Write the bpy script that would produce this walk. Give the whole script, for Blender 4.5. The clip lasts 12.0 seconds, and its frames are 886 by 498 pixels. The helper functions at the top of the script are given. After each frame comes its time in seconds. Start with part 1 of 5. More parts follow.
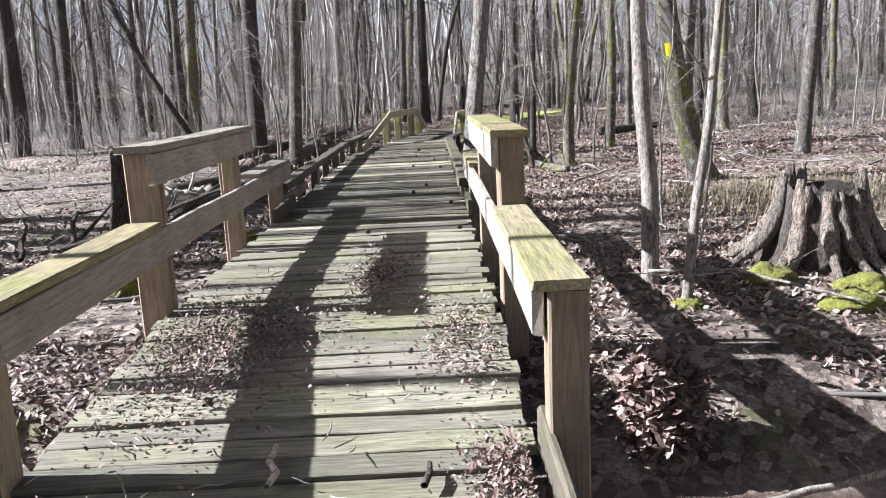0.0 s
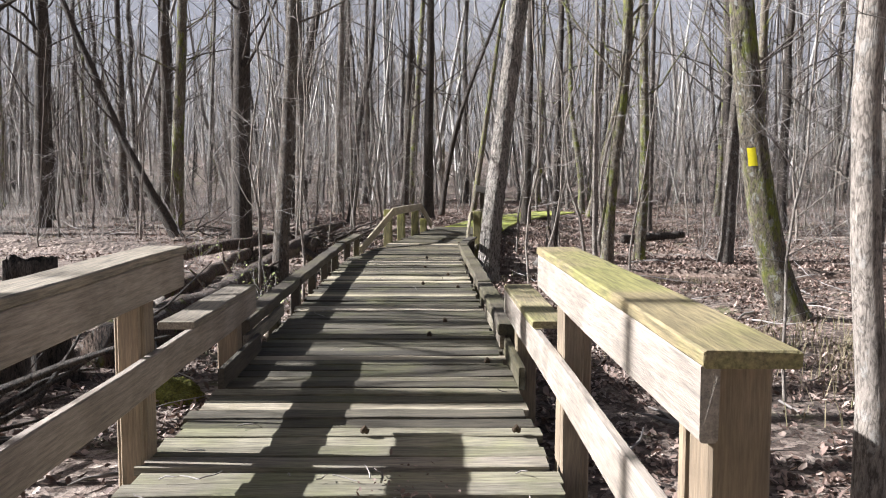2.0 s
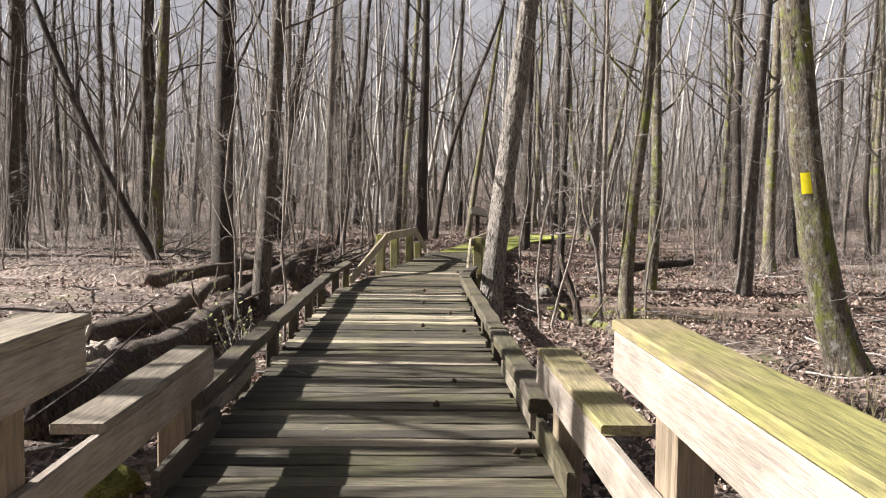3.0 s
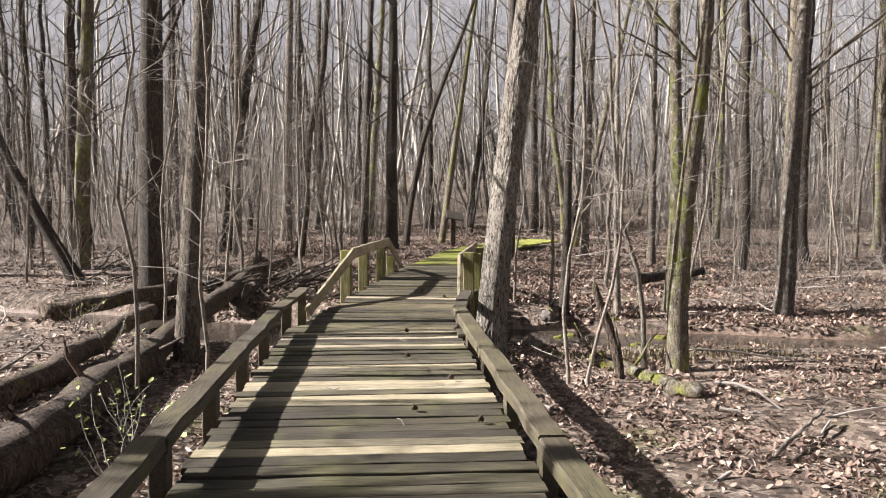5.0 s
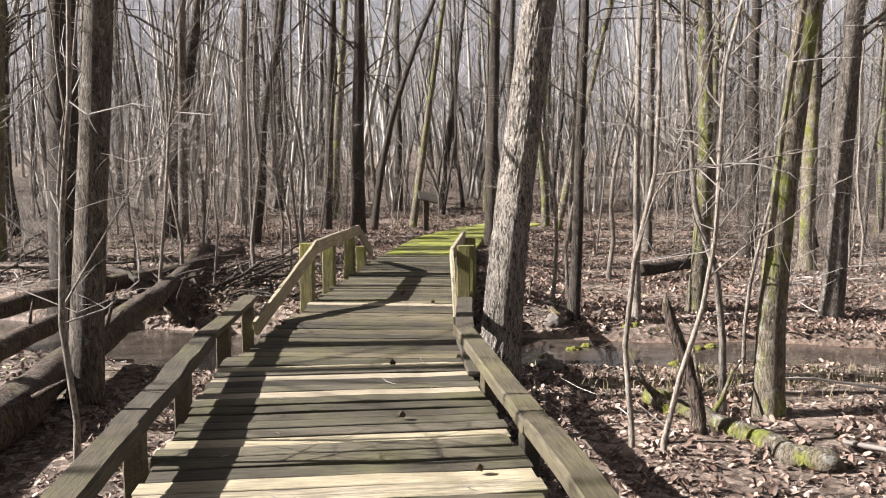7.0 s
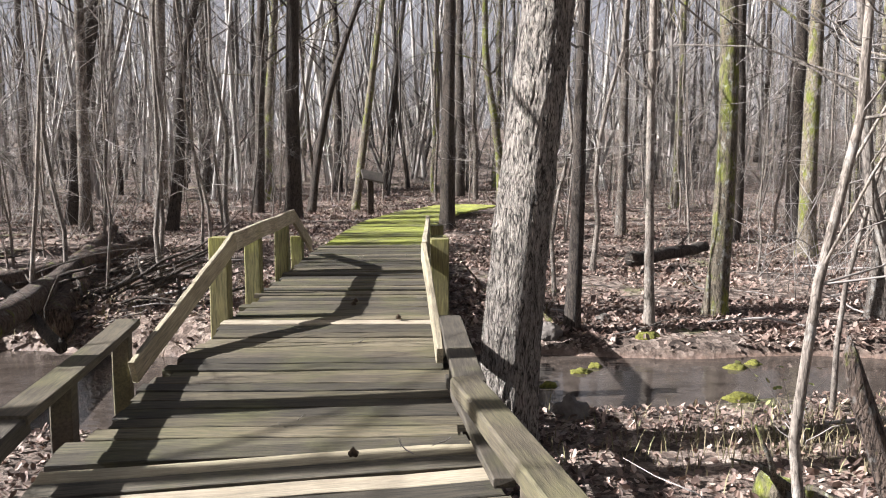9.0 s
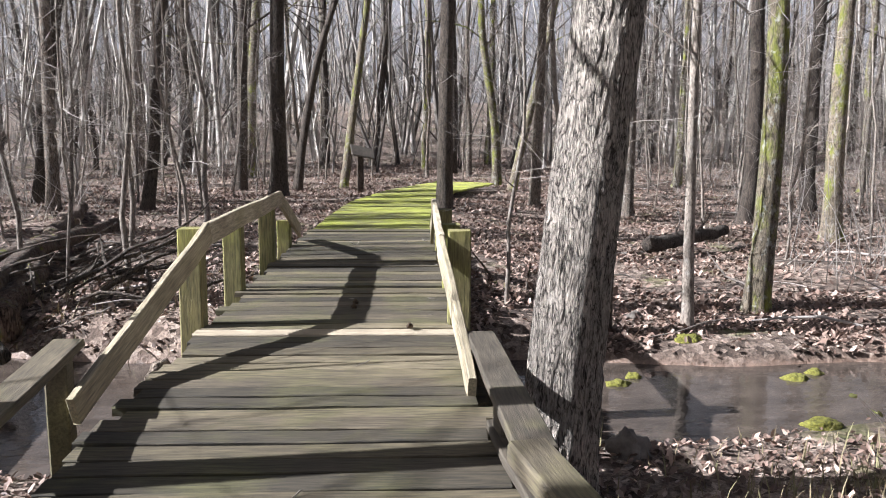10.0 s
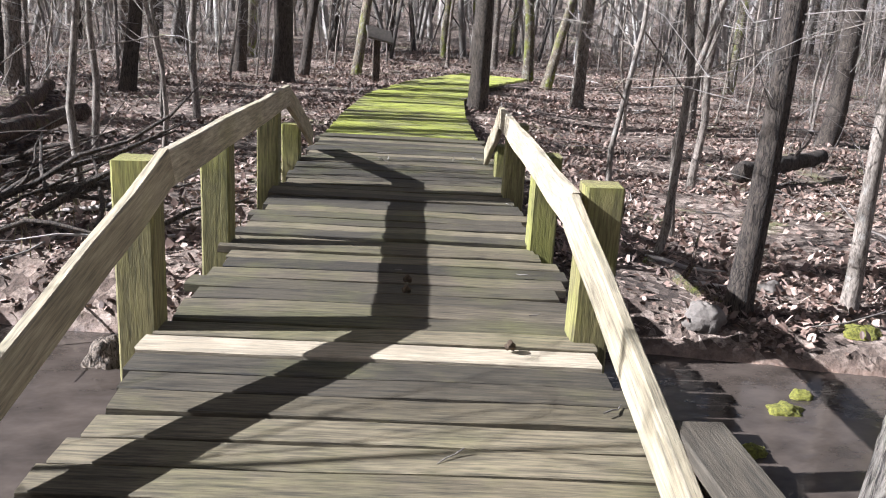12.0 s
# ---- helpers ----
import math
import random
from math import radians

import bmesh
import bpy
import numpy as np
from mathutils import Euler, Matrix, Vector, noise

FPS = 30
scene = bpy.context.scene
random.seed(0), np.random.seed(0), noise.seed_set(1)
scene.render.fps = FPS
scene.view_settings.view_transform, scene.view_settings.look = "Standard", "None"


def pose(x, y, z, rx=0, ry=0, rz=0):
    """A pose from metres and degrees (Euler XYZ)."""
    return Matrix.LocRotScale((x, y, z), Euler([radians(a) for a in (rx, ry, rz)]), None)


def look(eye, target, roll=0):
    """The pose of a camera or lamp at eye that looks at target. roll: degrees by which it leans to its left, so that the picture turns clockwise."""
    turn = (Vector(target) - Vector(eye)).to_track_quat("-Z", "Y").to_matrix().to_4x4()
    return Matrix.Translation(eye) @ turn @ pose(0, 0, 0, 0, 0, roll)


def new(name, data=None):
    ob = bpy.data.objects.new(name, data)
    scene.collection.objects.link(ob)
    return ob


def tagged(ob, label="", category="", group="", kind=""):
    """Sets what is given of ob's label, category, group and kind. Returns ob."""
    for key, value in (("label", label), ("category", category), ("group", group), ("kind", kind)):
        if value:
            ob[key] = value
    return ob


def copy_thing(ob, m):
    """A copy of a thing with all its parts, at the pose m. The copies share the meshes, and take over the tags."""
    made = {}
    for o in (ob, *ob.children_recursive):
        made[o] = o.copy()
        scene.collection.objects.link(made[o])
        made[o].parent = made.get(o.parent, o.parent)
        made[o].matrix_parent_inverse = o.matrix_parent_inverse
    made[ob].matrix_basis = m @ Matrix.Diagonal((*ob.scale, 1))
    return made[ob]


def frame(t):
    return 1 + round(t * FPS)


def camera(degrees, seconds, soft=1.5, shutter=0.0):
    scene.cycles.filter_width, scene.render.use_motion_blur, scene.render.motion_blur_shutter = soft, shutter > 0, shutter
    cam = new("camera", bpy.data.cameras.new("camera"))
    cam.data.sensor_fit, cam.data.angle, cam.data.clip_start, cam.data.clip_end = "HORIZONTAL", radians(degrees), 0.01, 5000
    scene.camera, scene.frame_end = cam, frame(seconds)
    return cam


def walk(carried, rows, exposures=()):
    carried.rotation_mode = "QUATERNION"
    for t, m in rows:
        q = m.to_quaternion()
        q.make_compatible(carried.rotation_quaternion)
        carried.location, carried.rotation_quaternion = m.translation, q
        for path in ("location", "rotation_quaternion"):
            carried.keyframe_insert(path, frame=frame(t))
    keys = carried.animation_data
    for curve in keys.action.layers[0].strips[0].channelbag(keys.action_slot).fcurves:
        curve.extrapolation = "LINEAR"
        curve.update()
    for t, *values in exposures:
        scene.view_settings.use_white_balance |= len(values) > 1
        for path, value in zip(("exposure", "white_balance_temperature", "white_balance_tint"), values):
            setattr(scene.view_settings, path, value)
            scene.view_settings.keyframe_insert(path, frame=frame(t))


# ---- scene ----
cam = camera(57.4, 12.0, soft=1.0)
PATH = [
    (0, (-0.022, -0.051, 1.155), (-0.005, 1.91, 0.766), -2.8),
    (0.5, (-0.114, 0.575, 1.124), (-0.151, 2.553, 0.833), -2.9),
    (1, (-0.224, 1.27, 1.146), (-0.242, 3.256, 0.907), -2.3),
    (1.5, (-0.195, 1.908, 1.239), (-0.171, 3.898, 1.035), -0.9),
    (2, (-0.272, 2.581, 1.271), (-0.229, 4.573, 1.098), 0.2),
    (2.5, (-0.301, 3.192, 1.3), (-0.25, 5.186, 1.155), 0.8),
    (3, (-0.385, 3.913, 1.333), (-0.317, 5.908, 1.208), 0.8),
    (3.5, (-0.308, 4.543, 1.394), (-0.217, 6.537, 1.274), 0.4),
    (3.7, (-0.281, 4.787, 1.391), (-0.182, 6.781, 1.272), 0.2),
    (5.3, (-0.542, 7.3, 1.409), (-0.379, 9.289, 1.282), -0.1),
    (5.5, (-0.543, 7.541, 1.416), (-0.375, 9.529, 1.286), -0.3),
    (6, (-0.587, 8.157, 1.403), (-0.404, 10.143, 1.265), -0.3),
    (6.5, (-0.573, 8.782, 1.411), (-0.363, 10.765, 1.256), -0.2),
    (7, (-0.601, 9.348, 1.385), (-0.358, 11.326, 1.213), 0.1),
    (7.5, (-0.56, 9.99, 1.411), (-0.272, 11.959, 1.214), 0.1),
    (7.7, (-0.545, 10.227, 1.42), (-0.242, 12.193, 1.211), -0.0),
    (9.3, (-0.527, 12.224, 1.261), (-0.119, 14.169, 1.036), -0.2),
    (9.5, (-0.51, 12.431, 1.271), (-0.096, 14.373, 1.031), -0.3),
    (10, (-0.539, 13.072, 1.271), (-0.111, 15.005, 0.993), 0.3),
    (10.5, (-0.522, 13.687, 1.271), (-0.097, 15.615, 0.95), 1.2),
    (11, (-0.555, 14.32, 1.263), (-0.139, 16.239, 0.885), 2.1),
    (11.5, (-0.543, 14.827, 1.276), (-0.136, 16.734, 0.83), 2.6),
    (12, (-0.546, 15.422, 1.216), (-0.117, 17.299, 0.674), 3.5),
]
walk(cam, [(t, look(eye, target, roll)) for t, eye, target, roll in PATH], [(0.0, 1.84, 5500.0, 10.0), (1.0, 1.62, 5650.0, 10.5), (2.0, 1.58, 5850.0, 11.0), (3.5, 1.56, 6450.0, 11.5), (7.5, 1.58, 6350.0, 12.0), (9.5, 1.64, 5900.0, 12.0), (11.0, 1.72, 5750.0, 12.5), (12.0, 1.72, 5650.0, 12.5)])

# ---- light ----
SUN_DIR = Vector((1.48, -0.1, -1.0))
world = bpy.data.worlds.new("sky")
scene.world = world
world.use_nodes = True
wn = world.node_tree
sky = wn.nodes.new("ShaderNodeTexSky")
sky.sky_type, sky.sun_disc = "NISHITA", False
sky.sun_elevation, sky.sun_rotation = radians(34.0), radians(274)
sky.air_density, sky.dust_density = 1.0, 8.0
wn.nodes["Background"].inputs["Strength"].default_value = 0.019
haze = wn.nodes.new("ShaderNodeHueSaturation")
haze.inputs["Saturation"].default_value = 0.7
wn.links.new(sky.outputs["Color"], haze.inputs["Color"])
wn.links.new(haze.outputs["Color"], wn.nodes["Background"].inputs["Color"])
sun = new("sun", bpy.data.lights.new("sun", "SUN"))
sun.data.energy, sun.data.angle, sun.data.color = 5.0, radians(0.5), (1.0, 0.965, 0.91)
sun.rotation_mode = "QUATERNION"
sun.rotation_quaternion = SUN_DIR.to_track_quat("-Z", "Y")


# ---- materials ----
def mat_base(name, rough=0.8):
    m = bpy.data.materials.new(name)
    m.use_nodes = True
    nt = m.node_tree
    b = nt.nodes["Principled BSDF"]
    b.inputs["Roughness"].default_value = rough
    return m, nt, b


def node(nt, kind, **props):
    n = nt.nodes.new(kind)
    for k, v in props.items():
        n.inputs[k].default_value = v
    return n


def mapped(nt, scale, source="Object"):
    tc = nt.nodes.new("ShaderNodeTexCoord")
    mp = nt.nodes.new("ShaderNodeMapping")
    mp.inputs["Scale"].default_value = scale
    nt.links.new(tc.outputs[source], mp.inputs["Vector"])
    return mp.outputs["Vector"]


def noise_tex(nt, vec, scale, detail=6.0, rough=0.6):
    n = node(nt, "ShaderNodeTexNoise", Scale=scale, Detail=detail, Roughness=rough)
    nt.links.new(vec, n.inputs["Vector"])
    return n.outputs["Fac"]


def ramp(nt, fac, stops, steps=False):
    r = nt.nodes.new("ShaderNodeValToRGB")
    el = r.color_ramp.elements
    r.color_ramp.interpolation = "CONSTANT" if steps else "LINEAR"
    while len(el) < len(stops):
        el.new(0.5)
    for e, (p, c) in zip(el, stops):
        e.position, e.color = p, (*c, 1.0)
    nt.links.new(fac, r.inputs["Fac"])
    return r.outputs["Color"]


def mix(nt, fac, a, b, mode="MIX"):
    n = nt.nodes.new("ShaderNodeMix")
    n.data_type, n.blend_type = "RGBA", mode
    for sock, v in ((n.inputs["Factor"], fac), (n.inputs["A"], a), (n.inputs["B"], b)):
        if isinstance(v, bpy.types.NodeSocket):
            nt.links.new(v, sock)
        elif isinstance(v, (int, float)):
            sock.default_value = v
        else:
            sock.default_value = (*v, 1.0)
    return n.outputs["Result"]


def bump(nt, b, height, strength, distance):
    n = node(nt, "ShaderNodeBump", Strength=strength, Distance=distance)
    nt.links.new(height, n.inputs["Height"])
    nt.links.new(n.outputs["Normal"], b.inputs["Normal"])


def math_node(nt, op, a, b):
    n = nt.nodes.new("ShaderNodeMath")
    n.operation = op
    for sock, v in zip(n.inputs, (a, b)):
        if isinstance(v, bpy.types.NodeSocket):
            nt.links.new(v, sock)
        else:
            sock.default_value = v
    return n.outputs["Value"]


def geometry_up(nt):
    g = nt.nodes.new("ShaderNodeNewGeometry")
    sx = nt.nodes.new("ShaderNodeSeparateXYZ")
    nt.links.new(g.outputs["Normal"], sx.inputs["Vector"])
    return sx.outputs["Z"]


def object_random(nt):
    return nt.nodes.new("ShaderNodeObjectInfo").outputs["Random"]


def island_random(nt):
    return nt.nodes.new("ShaderNodeNewGeometry").outputs["Random Per Island"]


def wood(name, axis, tones, algae, algae_amount, grain_dark=0.55, per_island=False):
    """Weathered sawn timber; axis: the way the grain runs; tones: colours over the boards; algae: green film in patches."""
    m, nt, b = mat_base(name, 0.78)
    stretch = [26.0, 26.0, 26.0]
    stretch[axis] = 1.8
    vec = mapped(nt, tuple(stretch))
    off = nt.nodes.new("ShaderNodeVectorMath")
    off.operation = "ADD"
    comb = nt.nodes.new("ShaderNodeCombineXYZ")
    rnd = island_random(nt) if per_island else object_random(nt)
    shift = math_node(nt, "MULTIPLY", rnd, 97.0)
    for s in ("X", "Y", "Z"):
        nt.links.new(shift, comb.inputs[s])
    nt.links.new(vec, off.inputs[0])
    nt.links.new(comb.outputs["Vector"], off.inputs[1])
    gv = off.outputs["Vector"]
    grain = noise_tex(nt, gv, 3.0, 9.0, 0.68)
    fine = noise_tex(nt, gv, 9.0, 4.0, 0.6)
    broad = noise_tex(nt, mapped(nt, (1.0, 1.0, 1.0), "Object"), 2.3, 4.0, 0.55)
    base = ramp(nt, rnd, [(i / len(tones), c) for i, c in enumerate(tones)], True)
    g = ramp(nt, grain, [(0.34, (grain_dark, grain_dark, grain_dark)), (0.62, (1.12, 1.1, 1.06))])
    col = mix(nt, 1.0, base, g, "MULTIPLY")
    f = ramp(nt, fine, [(0.3, (0.78, 0.77, 0.76)), (0.6, (1.06, 1.06, 1.06))])
    col = mix(nt, 0.8, col, f, "MULTIPLY")
    st = ramp(nt, broad, [(0.36, (0.55, 0.53, 0.5)), (0.6, (1.0, 1.0, 1.0))])
    col = mix(nt, 0.6, col, st, "MULTIPLY")
    gr = node(nt, "ShaderNodeTexNoise", Scale=1.7, Detail=5.0, Roughness=0.65)
    tc = nt.nodes.new("ShaderNodeNewGeometry")
    nt.links.new(tc.outputs["Position"], gr.inputs["Vector"])
    mask = ramp(nt, gr.outputs["Fac"], [(0.62 - 0.3 * algae_amount, (0, 0, 0)), (0.74 - 0.2 * algae_amount, (1, 1, 1))])
    amount = math_node(nt, "MULTIPLY", mask, algae_amount)
    col = mix(nt, amount, col, mix(nt, 1.0, algae, g, "MULTIPLY"))
    nt.links.new(col, b.inputs["Base Color"])
    bump(nt, b, mix(nt, 0.5, grain, fine), 0.7, 0.006)
    return m


def bark(name, dark, light, moss=0.0, ridge=1.0, lichen=0.0, scale=40.0, tall=0.25):
    m, nt, b = mat_base(name, 0.92)
    vec = mapped(nt, (1.0, 1.0, tall))
    n1 = noise_tex(nt, vec, scale * 0.9, 7.0, 0.7)
    v = node(nt, "ShaderNodeTexVoronoi", Scale=scale)
    v.feature = "DISTANCE_TO_EDGE"
    fleck = noise_tex(nt, vec, scale * 2.6, 5.0, 0.7)
    warp = nt.nodes.new("ShaderNodeVectorMath")
    warp.operation = "ADD"
    nz = node(nt, "ShaderNodeTexNoise", Scale=9.0, Detail=4.0)
    nt.links.new(vec, nz.inputs["Vector"])
    sc = nt.nodes.new("ShaderNodeVectorMath")
    sc.operation = "SCALE"
    sc.inputs["Scale"].default_value = 0.3
    nt.links.new(nz.outputs["Color"], sc.inputs[0])
    nt.links.new(vec, warp.inputs[0])
    nt.links.new(sc.outputs["Vector"], warp.inputs[1])
    nt.links.new(warp.outputs["Vector"], v.inputs["Vector"])
    rough_edge = math_node(nt, "MULTIPLY", math_node(nt, "SUBTRACT", noise_tex(nt, vec, scale * 1.7, 4.0, 0.75), 0.47), 0.75)
    crack = ramp(nt, math_node(nt, "ADD", v.outputs["Distance"], rough_edge), [(0.0, (0, 0, 0)), (0.22, (1, 1, 1))])
    h = mix(nt, 0.5, crack, ramp(nt, n1, [(0.4, (0, 0, 0)), (0.62, (1, 1, 1))]))
    col = ramp(nt, h, [(0.12, dark), (0.75, light)])
    col = mix(nt, 0.7, col, ramp(nt, fleck, [(0.36, (0.6, 0.59, 0.58)), (0.62, (1.3, 1.29, 1.27))]), "MULTIPLY")
    big = noise_tex(nt, mapped(nt, (1.0, 1.0, 0.5)), 3.2, 5.0, 0.6)
    col = mix(nt, 0.6, col, ramp(nt, big, [(0.35, (0.68, 0.66, 0.64)), (0.65, (1.2, 1.18, 1.15))]), "MULTIPLY")
    rnd = object_random(nt)
    col = mix(nt, 0.7, col, ramp(nt, rnd, [(0.0, (0.7, 0.69, 0.68)), (0.5, (1.0, 0.98, 0.95)), (1.0, (1.25, 1.2, 1.14))]), "MULTIPLY")
    if moss:
        mk = noise_tex(nt, mapped(nt, (1.0, 1.0, 0.45)), 4.5, 6.0, 0.7)
        mask = ramp(nt, mk, [(0.6 - 0.16 * moss, (0, 0, 0)), (0.68 - 0.1 * moss, (1, 1, 1))])
        mcol = ramp(nt, n1, [(0.3, (0.07, 0.085, 0.012)), (0.7, (0.24, 0.25, 0.04))])
        col = mix(nt, mask, col, mcol)
    if lichen:
        lk = noise_tex(nt, mapped(nt, (1.0, 1.0, 0.7)), 13.0, 5.0, 0.7)
        mask = ramp(nt, lk, [(0.56, (0, 0, 0)), (0.63, (1, 1, 1))])
        col = mix(nt, math_node(nt, "MULTIPLY", mask, lichen), col, (0.42, 0.42, 0.39))
    nt.links.new(col, b.inputs["Base Color"])
    bump(nt, b, h, 0.85 * ridge, 0.018 * ridge)
    return m


def scatter(name, stops, rough=0.85, translucent=False):
    """Loose small pieces: every island has a colour of its own."""
    m, nt, b = mat_base(name, rough)
    col = ramp(nt, island_random(nt), stops)
    n = noise_tex(nt, mapped(nt, (1, 1, 1)), 60.0, 3.0, 0.6)
    col = mix(nt, 0.5, col, ramp(nt, n, [(0.3, (0.7, 0.7, 0.7)), (0.7, (1.1, 1.1, 1.1))]), "MULTIPLY")
    nt.links.new(col, b.inputs["Base Color"])
    return m


def ground_material():
    m, nt, b = mat_base("forest_floor", 0.95)
    vec = mapped(nt, (1, 1, 1))
    v = node(nt, "ShaderNodeTexVoronoi", Scale=15.0, Randomness=1.0)
    nt.links.new(vec, v.inputs["Vector"])
    leaf = ramp(nt, v.outputs["Color"], [(0.0, (0.05, 0.036, 0.028)), (0.35, (0.16, 0.118, 0.095)), (0.7, (0.36, 0.29, 0.245)), (1.0, (0.58, 0.5, 0.44))])
    fine = noise_tex(nt, vec, 42.0, 5.0, 0.7)
    col = mix(nt, 0.9, leaf, ramp(nt, fine, [(0.36, (0.32, 0.3, 0.29)), (0.62, (1.12, 1.1, 1.08))]), "MULTIPLY")
    big = noise_tex(nt, vec, 0.35, 5.0, 0.65)
    col = mix(nt, 0.7, col, ramp(nt, big, [(0.36, (0.5, 0.48, 0.46)), (0.62, (1.18, 1.15, 1.12))]), "MULTIPLY")
    patch = noise_tex(nt, vec, 1.6, 6.0, 0.7)
    col = mix(nt, 0.75, col, ramp(nt, patch, [(0.38, (0.42, 0.4, 0.38)), (0.56, (1.08, 1.07, 1.06))]), "MULTIPLY")
    mossy = noise_tex(nt, vec, 0.9, 6.0, 0.7)
    mm = ramp(nt, mossy, [(0.57, (0, 0, 0)), (0.66, (0.55, 0.55, 0.55))])
    col = mix(nt, mm, col, (0.14, 0.15, 0.045))
    g = nt.nodes.new("ShaderNodeNewGeometry")
    sx = nt.nodes.new("ShaderNodeSeparateXYZ")
    nt.links.new(g.outputs["Position"], sx.inputs["Vector"])
    wet = ramp(nt, math_node(nt, "ADD", sx.outputs["Z"], 1.0), [(0.3, (1, 1, 1)), (0.38, (0, 0, 0))])
    mud = ramp(nt, noise_tex(nt, vec, 16.0, 8.0, 0.75), [(0.34, (0.075, 0.048, 0.034)), (0.66, (0.29, 0.195, 0.145))])
    col = mix(nt, wet, col, mud)
    nt.links.new(col, b.inputs["Base Color"])
    rr = mix(nt, wet, (0.95, 0.95, 0.95), (0.45, 0.45, 0.45))
    nt.links.new(rr, b.inputs["Roughness"])
    bump(nt, b, mix(nt, 0.6, v.outputs["Distance"], fine), 0.9, 0.03)
    return m


def plain(name, c1, c2, scale, rough, strength=0.4, dist=0.01):
    m, nt, b = mat_base(name, rough)
    n = noise_tex(nt, mapped(nt, (1, 1, 1)), scale, 7.0, 0.68)
    nt.links.new(ramp(nt, n, [(0.32, c1), (0.68, c2)]), b.inputs["Base Color"])
    bump(nt, b, n, strength, dist)
    return m


def water_material():
    m, nt, b = mat_base("creek_water", 0.07)
    vec = mapped(nt, (1.0, 1.6, 1))
    n = noise_tex(nt, vec, 3.0, 4.0, 0.6)
    nt.links.new(ramp(nt, n, [(0.3, (0.035, 0.028, 0.023)), (0.7, (0.085, 0.068, 0.057))]), b.inputs["Base Color"])
    b.inputs["IOR"].default_value = 1.33
    b.inputs["Specular IOR Level"].default_value = 0.6
    bump(nt, b, noise_tex(nt, vec, 9.0, 3.0, 0.5), 0.16, 0.02)
    return m


M_DECK = wood("weathered_deck_wood", 0, [(0.075, 0.063, 0.043), (0.13, 0.112, 0.077), (0.09, 0.077, 0.055), (0.46, 0.4, 0.3), (0.1, 0.088, 0.058), (0.16, 0.14, 0.1), (0.065, 0.055, 0.04), (0.12, 0.105, 0.07), (0.25, 0.22, 0.155), (0.085, 0.072, 0.05), (0.54, 0.475, 0.365), (0.14, 0.122, 0.09), (0.19, 0.165, 0.115)], (0.15, 0.15, 0.055), 0.4, 0.3)
M_DECK_RAMP = wood("pale_washed_deck_wood", 0, [(0.2, 0.18, 0.13), (0.27, 0.245, 0.175), (0.17, 0.155, 0.115), (0.33, 0.3, 0.22), (0.24, 0.215, 0.165), (0.3, 0.26, 0.21)], (0.22, 0.225, 0.1), 0.5, 0.4)
M_DECK_B = wood("older_bridge_deck_wood", 0, [(0.045, 0.037, 0.025), (0.115, 0.095, 0.06), (0.06, 0.05, 0.034), (0.16, 0.133, 0.085), (0.085, 0.071, 0.046), (0.125, 0.102, 0.07), (0.05, 0.042, 0.028), (0.2, 0.168, 0.11), (0.075, 0.062, 0.042), (0.1, 0.086, 0.05)], (0.115, 0.112, 0.04), 0.48, 0.26)
M_PLANK_PALE = wood("pale_newer_plank_wood", 0, [(0.46, 0.4, 0.28), (0.42, 0.36, 0.27)], (0.3, 0.29, 0.16), 0.1, 0.6)
M_MOSSDECK = wood("moss_covered_wood", 0, [(0.2, 0.2, 0.07), (0.25, 0.25, 0.07), (0.16, 0.15, 0.08)], (0.33, 0.36, 0.05), 0.8)
M_RAIL_Y = wood("newer_rail_wood", 1, [(0.31, 0.262, 0.222), (0.36, 0.308, 0.262), (0.335, 0.284, 0.242)], (0.4, 0.37, 0.25), 0.15, 0.62)
M_CAP_Y = wood("algae_cap_wood", 1, [(0.31, 0.25, 0.135), (0.36, 0.3, 0.18)], (0.23, 0.235, 0.055), 0.6, 0.42)
M_CAP_GREY = wood("weathered_cap_wood", 1, [(0.32, 0.275, 0.215), (0.28, 0.24, 0.19)], (0.24, 0.235, 0.1), 0.3, 0.4)
M_POST = wood("post_wood", 2, [(0.27, 0.205, 0.14), (0.34, 0.26, 0.175), (0.3, 0.235, 0.165)], (0.24, 0.23, 0.08), 0.22, 0.65)
M_POST_GREEN = wood("algae_post_wood", 2, [(0.27, 0.24, 0.105), (0.24, 0.22, 0.09)], (0.26, 0.265, 0.055), 0.65, 0.3)
M_KERB = wood("dark_kerb_wood", 1, [(0.0936, 0.0756, 0.054), (0.122, 0.101, 0.0684), (0.0864, 0.072, 0.054)], (0.14, 0.135, 0.05), 0.45, 0.45)
M_HAND = wood("handrail_wood", 1, [(0.42, 0.365, 0.26), (0.46, 0.4, 0.3)], (0.3, 0.3, 0.14), 0.3, 0.45)
M_BEAM = wood("old_beam_wood", 1, [(0.12, 0.09, 0.06), (0.15, 0.12, 0.085)], (0.12, 0.12, 0.05), 0.2, 0.5)
M_BARK_DARK = bark("dark_bark", (0.018, 0.014, 0.011), (0.105, 0.085, 0.07))
M_BARK_BROWN = bark("brown_grey_bark", (0.026, 0.021, 0.017), (0.15, 0.125, 0.103), 0.0, 0.9, 0.3)
M_BARK_GREY = bark("grey_bark", (0.038, 0.031, 0.026), (0.2, 0.17, 0.145), 0.0, 0.9, 0.45)
M_BARK_PALE = bark("pale_ridged_bark", (0.045, 0.037, 0.031), (0.6, 0.54, 0.485), 0.0, 1.4, 0.15, 38.0, 0.24)
